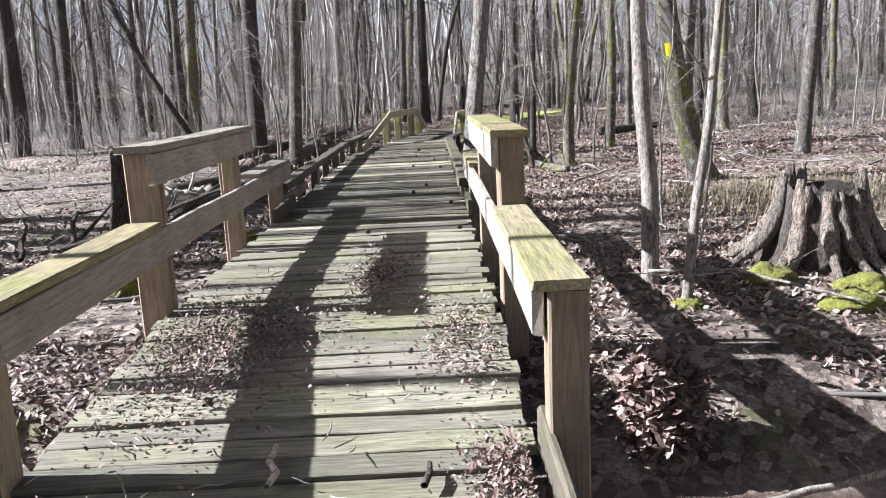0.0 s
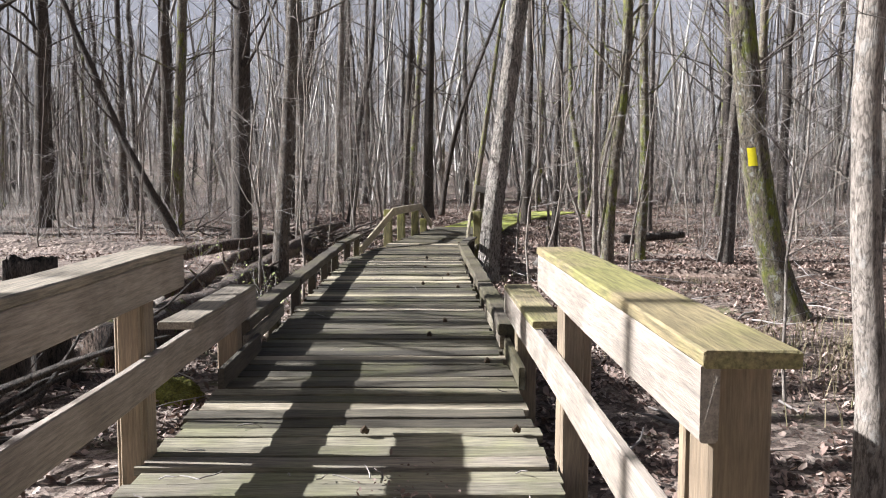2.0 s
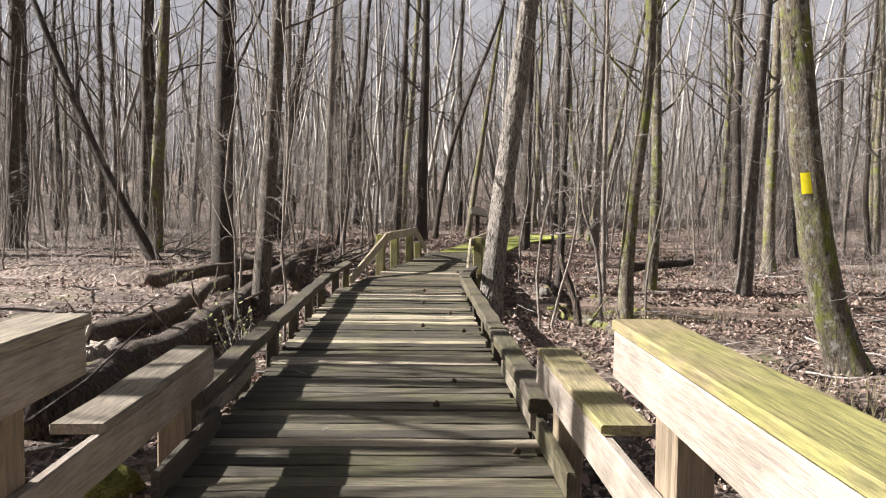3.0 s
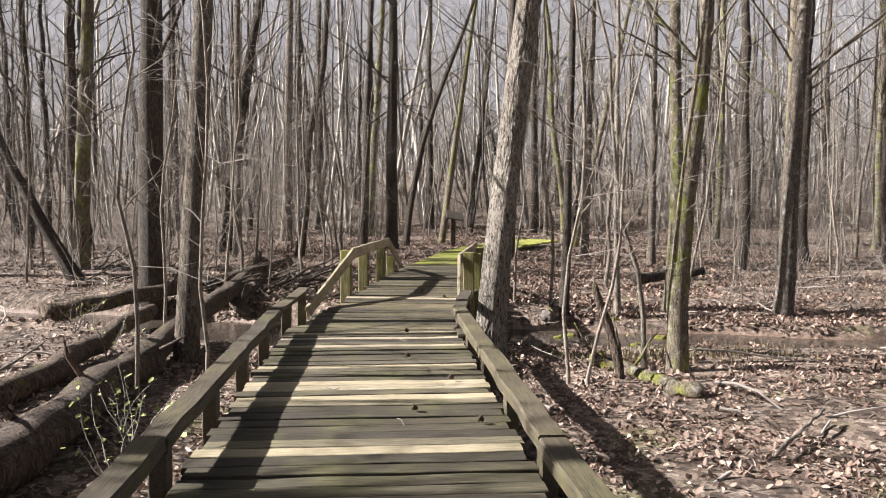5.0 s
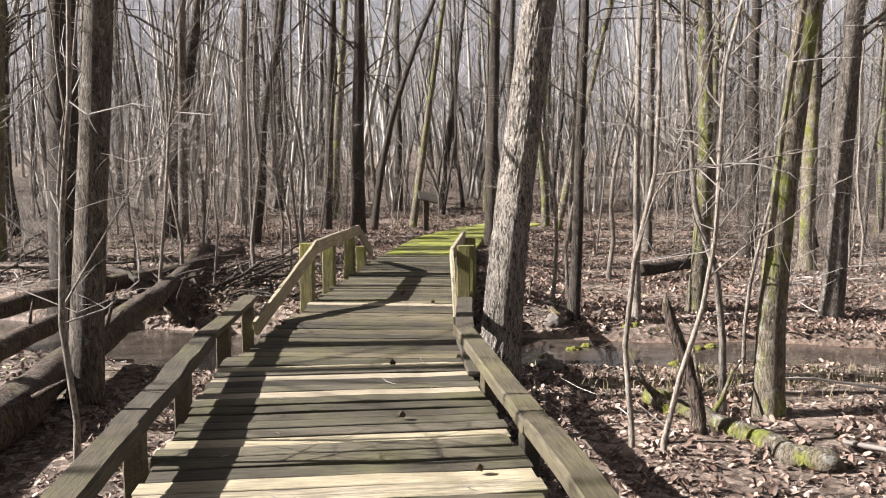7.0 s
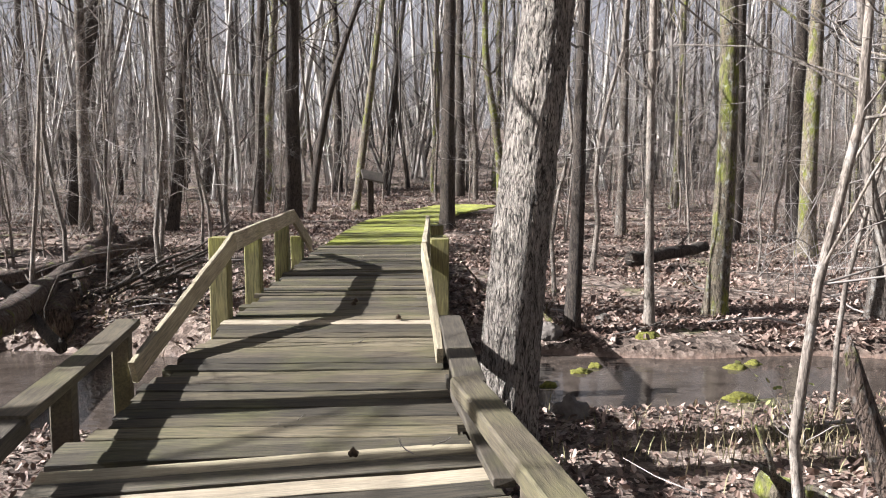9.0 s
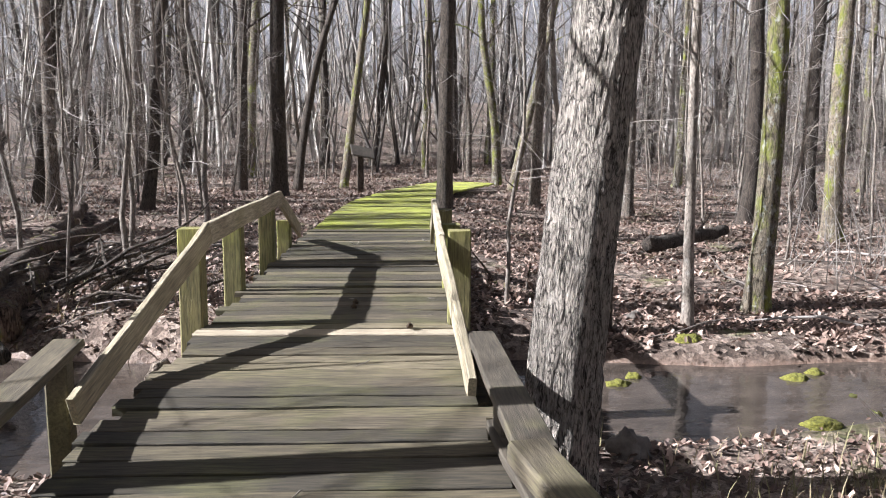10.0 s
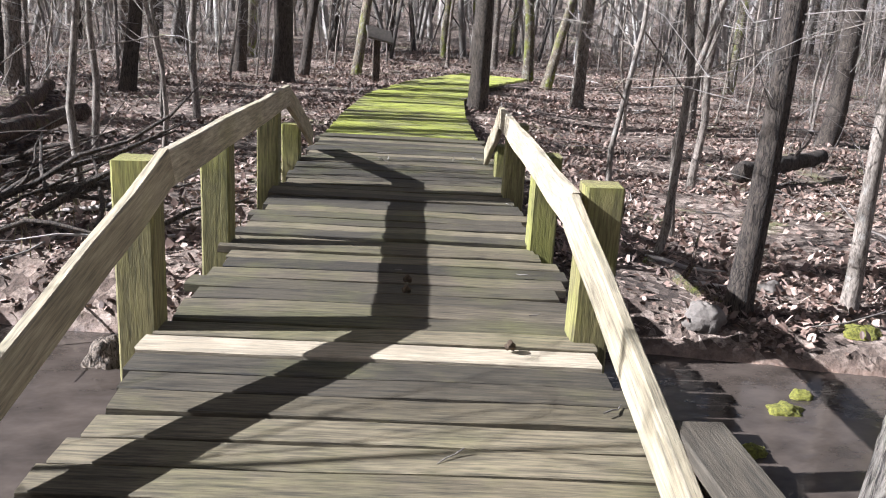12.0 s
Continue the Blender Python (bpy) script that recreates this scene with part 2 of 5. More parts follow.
M_BARK_MOSS = bark("mossy_bark", (0.04, 0.033, 0.024), (0.2, 0.17, 0.13), 0.6, 0.8, 0.4)
M_BARK_MOSSY = bark("moss_covered_bark", (0.03, 0.025, 0.018), (0.17, 0.145, 0.11), 0.7, 0.9, 0.5)
M_BARK_SMOOTH = bark("smooth_sapling_bark", (0.085, 0.072, 0.061), (0.27, 0.238, 0.21), 0.0, 0.4, 0.3)
M_TWIG = scatter("fine_twigs", [(0.0, (0.12, 0.103, 0.09)), (0.5, (0.26, 0.232, 0.21)), (1.0, (0.42, 0.385, 0.355))], 0.9)
M_FAR = scatter("far_trunks", [(0.0, (0.035, 0.029, 0.025)), (0.35, (0.11, 0.096, 0.085)), (0.7, (0.3, 0.27, 0.245)), (1.0, (0.58, 0.54, 0.5))], 0.95)
M_LEAF = scatter("dead_leaves", [(0.0, (0.07, 0.043, 0.033)), (0.3, (0.15, 0.095, 0.073)), (0.7, (0.26, 0.178, 0.14)), (1.0, (0.5, 0.385, 0.32))], 0.65)
M_GRASS = scatter("dry_grass", [(0.0, (0.17, 0.135, 0.08)), (0.6, (0.28, 0.23, 0.14)), (1.0, (0.22, 0.21, 0.1))], 0.85)
M_BUDS = scatter("young_leaves", [(0.0, (0.2, 0.23, 0.07)), (1.0, (0.4, 0.42, 0.16))], 0.7)
M_GROUND = ground_material()
M_WATER = water_material()
M_MOSS = plain("moss", (0.05, 0.05, 0.01), (0.26, 0.25, 0.04), 55.0, 0.95, 0.9, 0.02)
M_ROCK = plain("creek_rock", (0.08, 0.068, 0.058), (0.22, 0.19, 0.165), 9.0, 0.8, 0.7, 0.02)
M_LOG = bark("rotting_brown_bark", (0.032, 0.022, 0.017), (0.2, 0.147, 0.117), 0.15, 1.3, 0.3, 30.0)
M_CRUMB = scatter("leaf_crumbs", [(0.0, (0.09, 0.052, 0.04)), (0.5, (0.22, 0.145, 0.115)), (1.0, (0.38, 0.28, 0.24))], 0.8)
M_STUMP = bark("rotten_stump_wood", (0.05, 0.038, 0.03), (0.36, 0.3, 0.25), 0.0, 1.2)
M_PALEWOOD = bark("barkless_pale_wood", (0.2, 0.165, 0.135), (0.5, 0.45, 0.4), 0.0, 0.6)
M_BLAZE = plain("yellow_trail_paint", (0.75, 0.62, 0.0), (0.85, 0.74, 0.01), 20.0, 0.6, 0.1, 0.002)
M_SEED = plain("seed_ball_brown", (0.03, 0.02, 0.012), (0.09, 0.06, 0.035), 90.0, 0.9)
M_PANEL = plain("sign_panel", (0.07, 0.06, 0.05), (0.14, 0.12, 0.1), 14.0, 0.5, 0.1, 0.002)


# ---- building helpers ----
def thing(name, at, label, category, group="", kind=""):
    ob = new(name)
    ob.location = at
    ob.empty_display_size = 0.1
    return tagged(ob, label, category, group, kind)


def part(name, data, material, parent, label=""):
    if isinstance(data, bmesh.types.BMesh):
        me = bpy.data.meshes.new(name)
        data.to_mesh(me)
        data.free()
        data = me
    if material and not data.materials:
        data.materials.append(material)
    ob = new(name, data)
    ob.parent = parent
    if label:
        ob["label"] = label
    return ob


def mesh_from(name, verts, faces, smooth=False):
    me = bpy.data.meshes.new(name)
    me.from_pydata([tuple(v) for v in verts], [], faces)
    if smooth:
        me.polygons.foreach_set("use_smooth", [True] * len(me.polygons))
    me.update()
    return me


def board(sx, sy, sz, seed=0, chamfer=0.006, wear=0.004, cuts=4):
    """A sawn board centred on the origin, with eased edges and a slightly crooked run along its longest side."""
    rng = random.Random(seed)
    size = [sx, sy, sz]
    ax = size.index(max(size))
    u, v = [i for i in range(3) if i != ax]
    c = min(chamfer, size[u] * 0.3, size[v] * 0.3)
    hu, hv = size[u] / 2, size[v] / 2
    ring = [(-hu + c, -hv), (hu - c, -hv), (hu, -hv + c), (hu, hv - c), (hu - c, hv), (-hu + c, hv), (-hu, hv - c), (-hu, -hv + c)]
    verts, faces = [], []
    for k in range(cuts + 1):
        a = (k / cuts - 0.5) * size[ax]
        du, dv = rng.uniform(-wear, wear), rng.uniform(-wear, wear)
        for p, q in ring:
            co = [0.0, 0.0, 0.0]
            co[ax], co[u], co[v] = a + (rng.uniform(-wear, wear) if k in (0, cuts) else 0), p + du, q + dv
            verts.append(co)
    flip = (u, v) in ((0, 2),)
    for k in range(cuts):
        for j in range(8):
            f = (8 * k + j, 8 * k + (j + 1) % 8, 8 * k + 8 + (j + 1) % 8, 8 * k + 8 + j)
            faces.append(f if not flip else f[::-1])
    first, last = tuple(range(8)), tuple(range(8 * cuts, 8 * cuts + 8))
    faces.append(first[::-1] if not flip else first)
    faces.append(last if not flip else last[::-1])
    return mesh_from("board", verts, faces)


class Tubes:
    """Collects tapering tubes into one vertex and face list."""

    def __init__(self):
        self.v, self.f, self.n = [], [], 0

    def add(self, pts, radii, sides, lumps=0.0, rng=None, flare=None):
        pts = np.asarray(pts, float)
        k = len(pts)
        tan = np.gradient(pts, axis=0)
        tan /= np.linalg.norm(tan, axis=1)[:, None] + 1e-9
        ref = np.array([1.0, 0.13, 0.07]) if abs(tan[0][0]) < 0.8 else np.array([0.1, 1.0, 0.2])
        a = np.arange(sides) * 2 * math.pi / sides
        out = []
        for i in range(k):
            s = np.cross(tan[i], ref)
            s /= np.linalg.norm(s)
            w = np.cross(s, tan[i])
            r = np.full(sides, radii[i])
            if flare is not None:
                r = r * flare(i, a)
            if lumps and rng is not None:
                r = r * (1 + np.array([rng.uniform(-lumps, lumps) for _ in range(sides)]))
            out.append(pts[i] + (np.cos(a) * r)[:, None] * s + (np.sin(a) * r)[:, None] * w)
        self.v.extend(np.concatenate(out).tolist())
        b = self.n
        for i in range(k - 1):
            for j in range(sides):
                j2 = (j + 1) % sides
                self.f.append((b + i * sides + j, b + i * sides + j2, b + (i + 1) * sides + j2, b + (i + 1) * sides + j))
        self.f.append(tuple(b + (k - 1) * sides + j for j in range(sides)))
        self.n += k * sides

    def mesh(self, name, smooth=True):
        return mesh_from(name, self.v, self.f, smooth)


def smooth01(a, b, x):
    t = min(1.0, max(0.0, (x - a) / (b - a)))
    return t * t * (3 - 2 * t)


# ---- ground ----
def creek_centre(x):
    return 18.75 + (-0.15 * min(x, 5.0) if x > 0 else -0.33 * x) + 0.15 * math.sin(0.55 * x)


def ground_z(x, y):
    z = -0.35 + 0.07 * noise.noise((x * 0.45, y * 0.45, 3.1)) + 0.035 * noise.noise((x * 1.7, y * 1.7, 7.7))
    d = abs(y - creek_centre(x) - 0.2 * noise.noise((x * 0.7, y * 0.4, 1.0)))
    w = 1.25 - 0.13 * min(5.0, max(0.0, x)) + 0.2 * noise.noise((x * 0.5, 2.0, 5.0))
    z -= 0.55 * (1 - smooth01(w * 0.55, w * 1.35, d))
    near_bank, far_bank = smooth01(-6.0, -1.0, x), smooth01(0.9, 3.0, x - 0.22 * max(0.0, y - 19.0))
    k = smooth01(18.5, 21.0, y)
    z -= 0.21 * smooth01(14.2, 16.9, y) * (1 - smooth01(28.0, 38.0, y)) * (near_bank * (1 - k) + far_bank * k)
    e = math.hypot((y - 2.1) / 1.9, max(0.0, abs(x - 0.9) - 2.6) / 1.5)
    z -= 0.38 * (1 - smooth01(0.4, 1.15, e))
    z += 0.3 * smooth01(24.5, 30.0, y) * 0.4
    z += 4.5 * smooth01(36.0, 95.0, y + 0.25 * x) + 0.012 * max(0.0, y - 95.0)
    return z


def stops(near_a, near_b, step, far):
    c = list(np.arange(near_a, near_b + 1e-6, step))
    s, lo, hi = step, c[0], c[-1]
    while hi < far:
        s *= 1.3
        lo, hi = lo - s, hi + s
        c.insert(0, lo)
        c.append(hi)
    return c


def build_ground():
    xs, ys = stops(-9.0, 10.0, 0.2, 420.0), stops(-2.0, 30.0, 0.2, 420.0)
    verts = [(x, y, ground_z(x, y)) for y in ys for x in xs]
    n = len(xs)
    faces = [(j * n + i, j * n + i + 1, (j + 1) * n + i + 1, (j + 1) * n + i) for j in range(len(ys) - 1) for i in range(n - 1)]
    g = new("ground", mesh_from("ground", verts, faces, True))
    g.data.materials.append(M_GROUND)
    tagged(g, "woodland floor of dead leaves and bare soil", "ground", kind="structure")
    bm = bmesh.new()
    bmesh.ops.create_grid(bm, x_segments=30, y_segments=16, size=1.0)
    for v in bm.verts:
        v.co = (v.co.x * 16.0, 20.5 + v.co.y * 4.5, -0.7)
    me = bpy.data.meshes.new("water")
    bm.to_mesh(me)
    bm.free()
    w = new("water", me)
    me.materials.append(M_WATER)
    tagged(w, "shallow muddy creek with a glossy brown surface", "water", kind="structure")


build_ground()

def backdrop():
    """An added far ring that glows as pale low sky behind the woods, fading upwards."""
    m = bpy.data.materials.new("glowing_sky_ring")
    m.use_nodes = True
    nt = m.node_tree
    nt.nodes.remove(nt.nodes["Principled BSDF"])
    # emission gives the ring its sky brightness; the world sky alone is dimmer
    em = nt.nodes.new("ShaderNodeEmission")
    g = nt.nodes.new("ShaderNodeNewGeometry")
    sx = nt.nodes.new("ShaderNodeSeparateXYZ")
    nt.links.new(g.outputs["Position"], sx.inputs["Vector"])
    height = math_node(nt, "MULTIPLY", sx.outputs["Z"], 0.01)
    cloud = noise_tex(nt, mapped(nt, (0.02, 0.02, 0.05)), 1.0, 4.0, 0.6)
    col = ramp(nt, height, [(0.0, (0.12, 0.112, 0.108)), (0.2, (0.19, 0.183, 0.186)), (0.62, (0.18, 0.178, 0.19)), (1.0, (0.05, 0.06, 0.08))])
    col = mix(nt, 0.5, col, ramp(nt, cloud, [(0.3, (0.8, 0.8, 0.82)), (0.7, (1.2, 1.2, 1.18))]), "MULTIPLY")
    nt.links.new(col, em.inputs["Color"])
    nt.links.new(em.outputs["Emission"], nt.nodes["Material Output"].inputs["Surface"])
    verts, n = [], 72
    for z, r in ((-2.0, 215.0), (30.0, 218.0), (62.0, 222.0), (100.0, 228.0)):
        verts += [(r * math.cos(2 * math.pi * k / n), 20.0 + r * math.sin(2 * math.pi * k / n), z) for k in range(n)]
    faces = [(i * n + k, i * n + (k + 1) % n, (i + 1) * n + (k + 1) % n, (i + 1) * n + k) for i in range(3) for k in range(n)]
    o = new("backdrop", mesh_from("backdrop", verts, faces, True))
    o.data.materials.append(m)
    tagged(o, "glowing backdrop ring coloured as pale low sky behind the woods", "backdrop", kind="structure")


backdrop()

# ---- boardwalk plan ----
# straight deck up to the knee, then ten degrees to the right over the creek
KNEE_Y = 15.45
DIR = Vector((0.176, 1.0, 0)).normalized()
SIDE = Vector((DIR.y, -DIR.x, 0))
KNEE = Vector((-0.61, KNEE_Y, 0))
YAW = -math.degrees(math.atan2(DIR.x, DIR.y))
MOSS_LINE = [Vector(p) for p in ((0.98, 24.55, -0.1), (1.42, 27.0, -0.13), (2.1, 30.0, -0.15), (3.3, 33.0, -0.12), (5.0, 35.2, -0.05))]
PITCH, BOARD_W, BOARD_T = 0.153, 0.136, 0.042
RAMP, RAMP_END = 0.075, 4.25


def deck_z(y):
    """Height of the deck: level, but for the ramp that climbs to the first bridge."""
    return -RAMP * max(0.0, RAMP_END - y)


def on_bridge(along, across, z):
    """A point of the angled part: metres past the knee, metres to the right of its middle line."""
    return KNEE + DIR * along + SIDE * across + Vector((0, 0, z))


def moss_point(s):
    acc = 0.0
    for a, b in zip(MOSS_LINE, MOSS_LINE[1:]):
        d = (b - a).length
        if s <= acc + d:
            return a.lerp(b, (s - acc) / d), (b - a).normalized()
        acc += d
    return None


def near_walk(x, y, margin):
    """Whether a spot of the plan lies on the boardwalk or within the margin of it."""
    if y < KNEE_Y and -1.55 - margin < x < 0.3 + margin:
        return True
    d = Vector((x, y, 0)) - KNEE
    a, c = d.dot(DIR), d.dot(SIDE)
    if -1 < a < 9.2 and abs(c) < 0.88 + margin:
        return True
    for p, q in zip(MOSS_LINE, MOSS_LINE[1:]):
        e = (q - p).to_2d()
        t = min(1.0, max(0.0, (Vector((x, y)) - p.to_2d()).dot(e) / e.length_squared))
        if (p.to_2d() + e * t - Vector((x, y))).length < 0.9 + margin:
            return True
    return False


# ---- stepped railings of the first bridge ----
def stepped_railing(side, label):
    """side: -1 or 1; inner face at the deck's edge."""
    x0 = -1.47 if side < 0 else 0.29
    root = thing("stepped_railing", (x0, 5.3, 0), label, "railing", "stepped railings")
    def put(name, me, m, x, y, z):
        o = part(name, me, m, root)
        o.location = (x - x0, y - 5.3, z)
        return o
    out = side * 0.02
    cap = M_CAP_GREY if side < 0 else M_CAP_Y
    for k, (y, top) in enumerate(((2.56, 0.49), (4.32, 0.89), (6.2, 0.89), (7.95, 0.47))):
        put("post", board(0.135, 0.135, top + 0.85, 10 * k + side + 3, 0.008, 0.003), M_POST, x0 + side * 0.112, y, (top - 0.85) / 2)
    for k, y in enumerate((4.44, 6.08)):
        put("backing_board", board(0.09, 0.04, 1.5, 60 + k + side, 0.005, 0.003), M_POST, x0 + side * 0.088, y, 0.125)
    put("face_board", board(0.04, 5.75, 0.165, 71 + side, wear=0.006, cuts=7), M_RAIL_Y, x0 + out, 5.41, 0.41)
    put("face_board", board(0.04, 2.42, 0.165, 75 + side, wear=0.005), M_RAIL_Y, x0 + out, 5.4, 0.81)
    put("cap_board", board(0.19, 1.72, 0.038, 81 + side), M_CAP_Y, x0 + side * 0.09, 3.34, 0.514)
    put("cap_board", board(0.19, 1.52, 0.038, 83 + side), cap, x0 + side * 0.09, 7.5, 0.509)
    put("cap_board", board(0.2, 2.46, 0.038, 85 + side), cap, x0 + side * 0.095, 5.4, 0.914)
    put("lower_block", board(0.04, 1.1, 0.14, 88 + side), M_KERB, x0 + side * 0.03, 8.5 - 0.55, 0.06)
    return root


stepped_railing(-1, "tan timber railing stepped up over the first bridge")
stepped_railing(1, "tan timber railing stepped up with green algae on its caps")


def approach_kerb(side):
    x0 = -1.5 if side < 0 else 0.335
    root = thing("approach_kerb", (x0, 1.2, 0), "low weathered kerb board at the bridge approach", "kerb board", "approach kerbs")
    y1 = 2.42 if side < 0 else 2.72
    o = part("kerb_board", board(0.042, y1 + 0.6, 0.17, 90 + side, 0.014, 0.008, 6), M_KERB, root)
    o.location = (0, (y1 - 0.6) / 2 - 1.2, 0.045 + deck_z((y1 - 0.6) / 2))
    o.rotation_euler = (math.atan(RAMP), 0, 0)
    for y in (0.2, 1.5):
        o = part("post", board(0.09, 0.1, 0.8, 94 + side), M_KERB, root)
        o.location = (side * 0.068, y - 1.2, -0.29 + deck_z(y))


approach_kerb(-1)
approach_kerb(1)


# ---- low kerb rails ----
def kerb_rail(side):
    x0 = -1.545 if side < 0 else 0.27
    top = 0.27 if side < 0 else 0.235
    root = thing("kerb_rail", (x0, 12.0, 0), "low dark weathered timber kerb rail on short posts", "kerb rail", "kerb rails")
    y1 = 15.3 if side < 0 else 15.6
    seams = (8.3, 10.75, 13.1, y1)
    for k, (a, b) in enumerate(zip(seams, seams[1:])):
        o = part("cap_board", board(0.15, b - a - 0.006, 0.085, 120 + k + side, 0.012, 0.009, 7), M_KERB, root)
        o.location = (side * 0.06, (a + b) / 2 - 12.0, top - 0.042)
    o = part("lower_board", board(0.04, 1.5, 0.1, 130 + side, wear=0.008, cuts=5), M_CAP_GREY, root, "short pale lower board")
    o.location = (side * 0.02, 9.1 - 12.0, 0.09)
    for k, y in enumerate(np.arange(8.55, y1, 1.2)):
        o = part("post", board(0.09, 0.13, 0.66 + top, 140 + k, 0.008, 0.003), M_KERB, root)
        o.location = (side * 0.075, y - 12.0, (top - 0.09 - 0.75) / 2)
    # angled end piece towards the handrail
    a = Vector((x0 + side * 0.06, y1 - 0.05, 0))
    b = on_bridge(1.62, -1.19, 0) if side < 0 else on_bridge(1.9, 0.87, 0)
    e = b - a
    o = part("cap_board", board(0.15, e.length, 0.045, 151 + side, wear=0.008, cuts=4), M_KERB, root)
    o.location = (a + b) / 2 - Vector((x0, 12.0, 0)) + Vector((0, 0, top - 0.02))
    o.rotation_euler = (0, 0, math.atan2(-e.x, e.y))
    if side > 0:
        o = part("lower_board", board(0.09, 1.5, 0.04, 161, wear=0.008, cuts=4), M_KERB, root)
        o.location = Vector((x0 + 0.07, 15.5, 0.05)) - Vector((x0, 12.0, 0))
        o.rotation_euler = (0, 0, math.atan2(-e.x, e.y) * 0.5)
    for s in (0.35, 0.92):
        p = a.lerp(b, s)
        o = part("post", board(0.1, 0.14, 0.9 + top, 171 + side, 0.008, 0.003), M_KERB, root)
        o.location = p - Vector((x0, 12.0, 0)) + Vector((0, 0, (top - 0.04 - 0.9) / 2))
    return root


kerb_rail(-1)
kerb_rail(1)


# ---- handrails of the creek bridge ----
def handrail(side):
    root = thing("handrail", tuple(on_bridge(4.5, side * 0.86, 0)), "weathered timber handrail on green algae-stained square posts", "handrail", "creek bridge handrails")
    base = root.location.copy()
    if side < 0:
        bends = ((1.35, 0.005, -1.06), (3.02, 0.62, -0.835), (6.05, 0.62, -0.835), (7.5, 0.12, -0.835))
        posts = ((3.0, 0.66, -0.935), (4.25, 0.6, -0.935), (5.85, 0.6, -0.935), (6.95, 0.3, -0.935))
    else:
        bends = ((1.5, 0.04, 0.8), (2.95, 0.55, 0.7), (6.0, 0.55, 0.75), (7.1, 0.08, 0.76))
        posts = ((3.05, 0.64, 0.83), (4.45, 0.53, 0.845), (5.85, 0.53, 0.855), (6.6, 0.26, 0.86))
    for k, ((a, za, ca), (b, zb, cb)) in enumerate(zip(bends, bends[1:])):
        length = math.sqrt((b - a) ** 2 + (zb - za) ** 2 + (cb - ca) ** 2)
        o = part("rail_board", board(0.042, length + 0.03, 0.15, 200 + k + side, wear=0.006, cuts=6), M_HAND, root)
        o.location = on_bridge((a + b) / 2, (ca + cb) / 2 + side * 0.0025 * (k % 2), (za + zb) / 2) - base
        o.rotation_euler = (math.atan2(zb - za, b - a), 0, radians(YAW) - math.atan2(cb - ca, b - a))
    for k, (s, top, c) in enumerate(posts):
        o = part("post", board(0.15, 0.15, top + 1.1, 210 + k, 0.01, 0.004), M_POST_GREEN, root)
        o.location = on_bridge(s, c, (top - 1.1) / 2) - base
        o.rotation_euler = (0, 0, radians(YAW))
    return root


handrail(-1)
handrail(1)


# ---- trees ----
def wander(rng, start, heading, length, steps, wobble, rise=0.0):
    p, h = np.array(start, float), np.array(heading, float)
    h /= np.linalg.norm(h)
    pts = [p.copy()]
    for _ in range(steps):
        h = h + np.array([rng.gauss(0, wobble), rng.gauss(0, wobble), rng.gauss(0, wobble) + rise])
        h /= np.linalg.norm(h)
        p = p + h * length / steps
        pts.append(p.copy())
    return pts


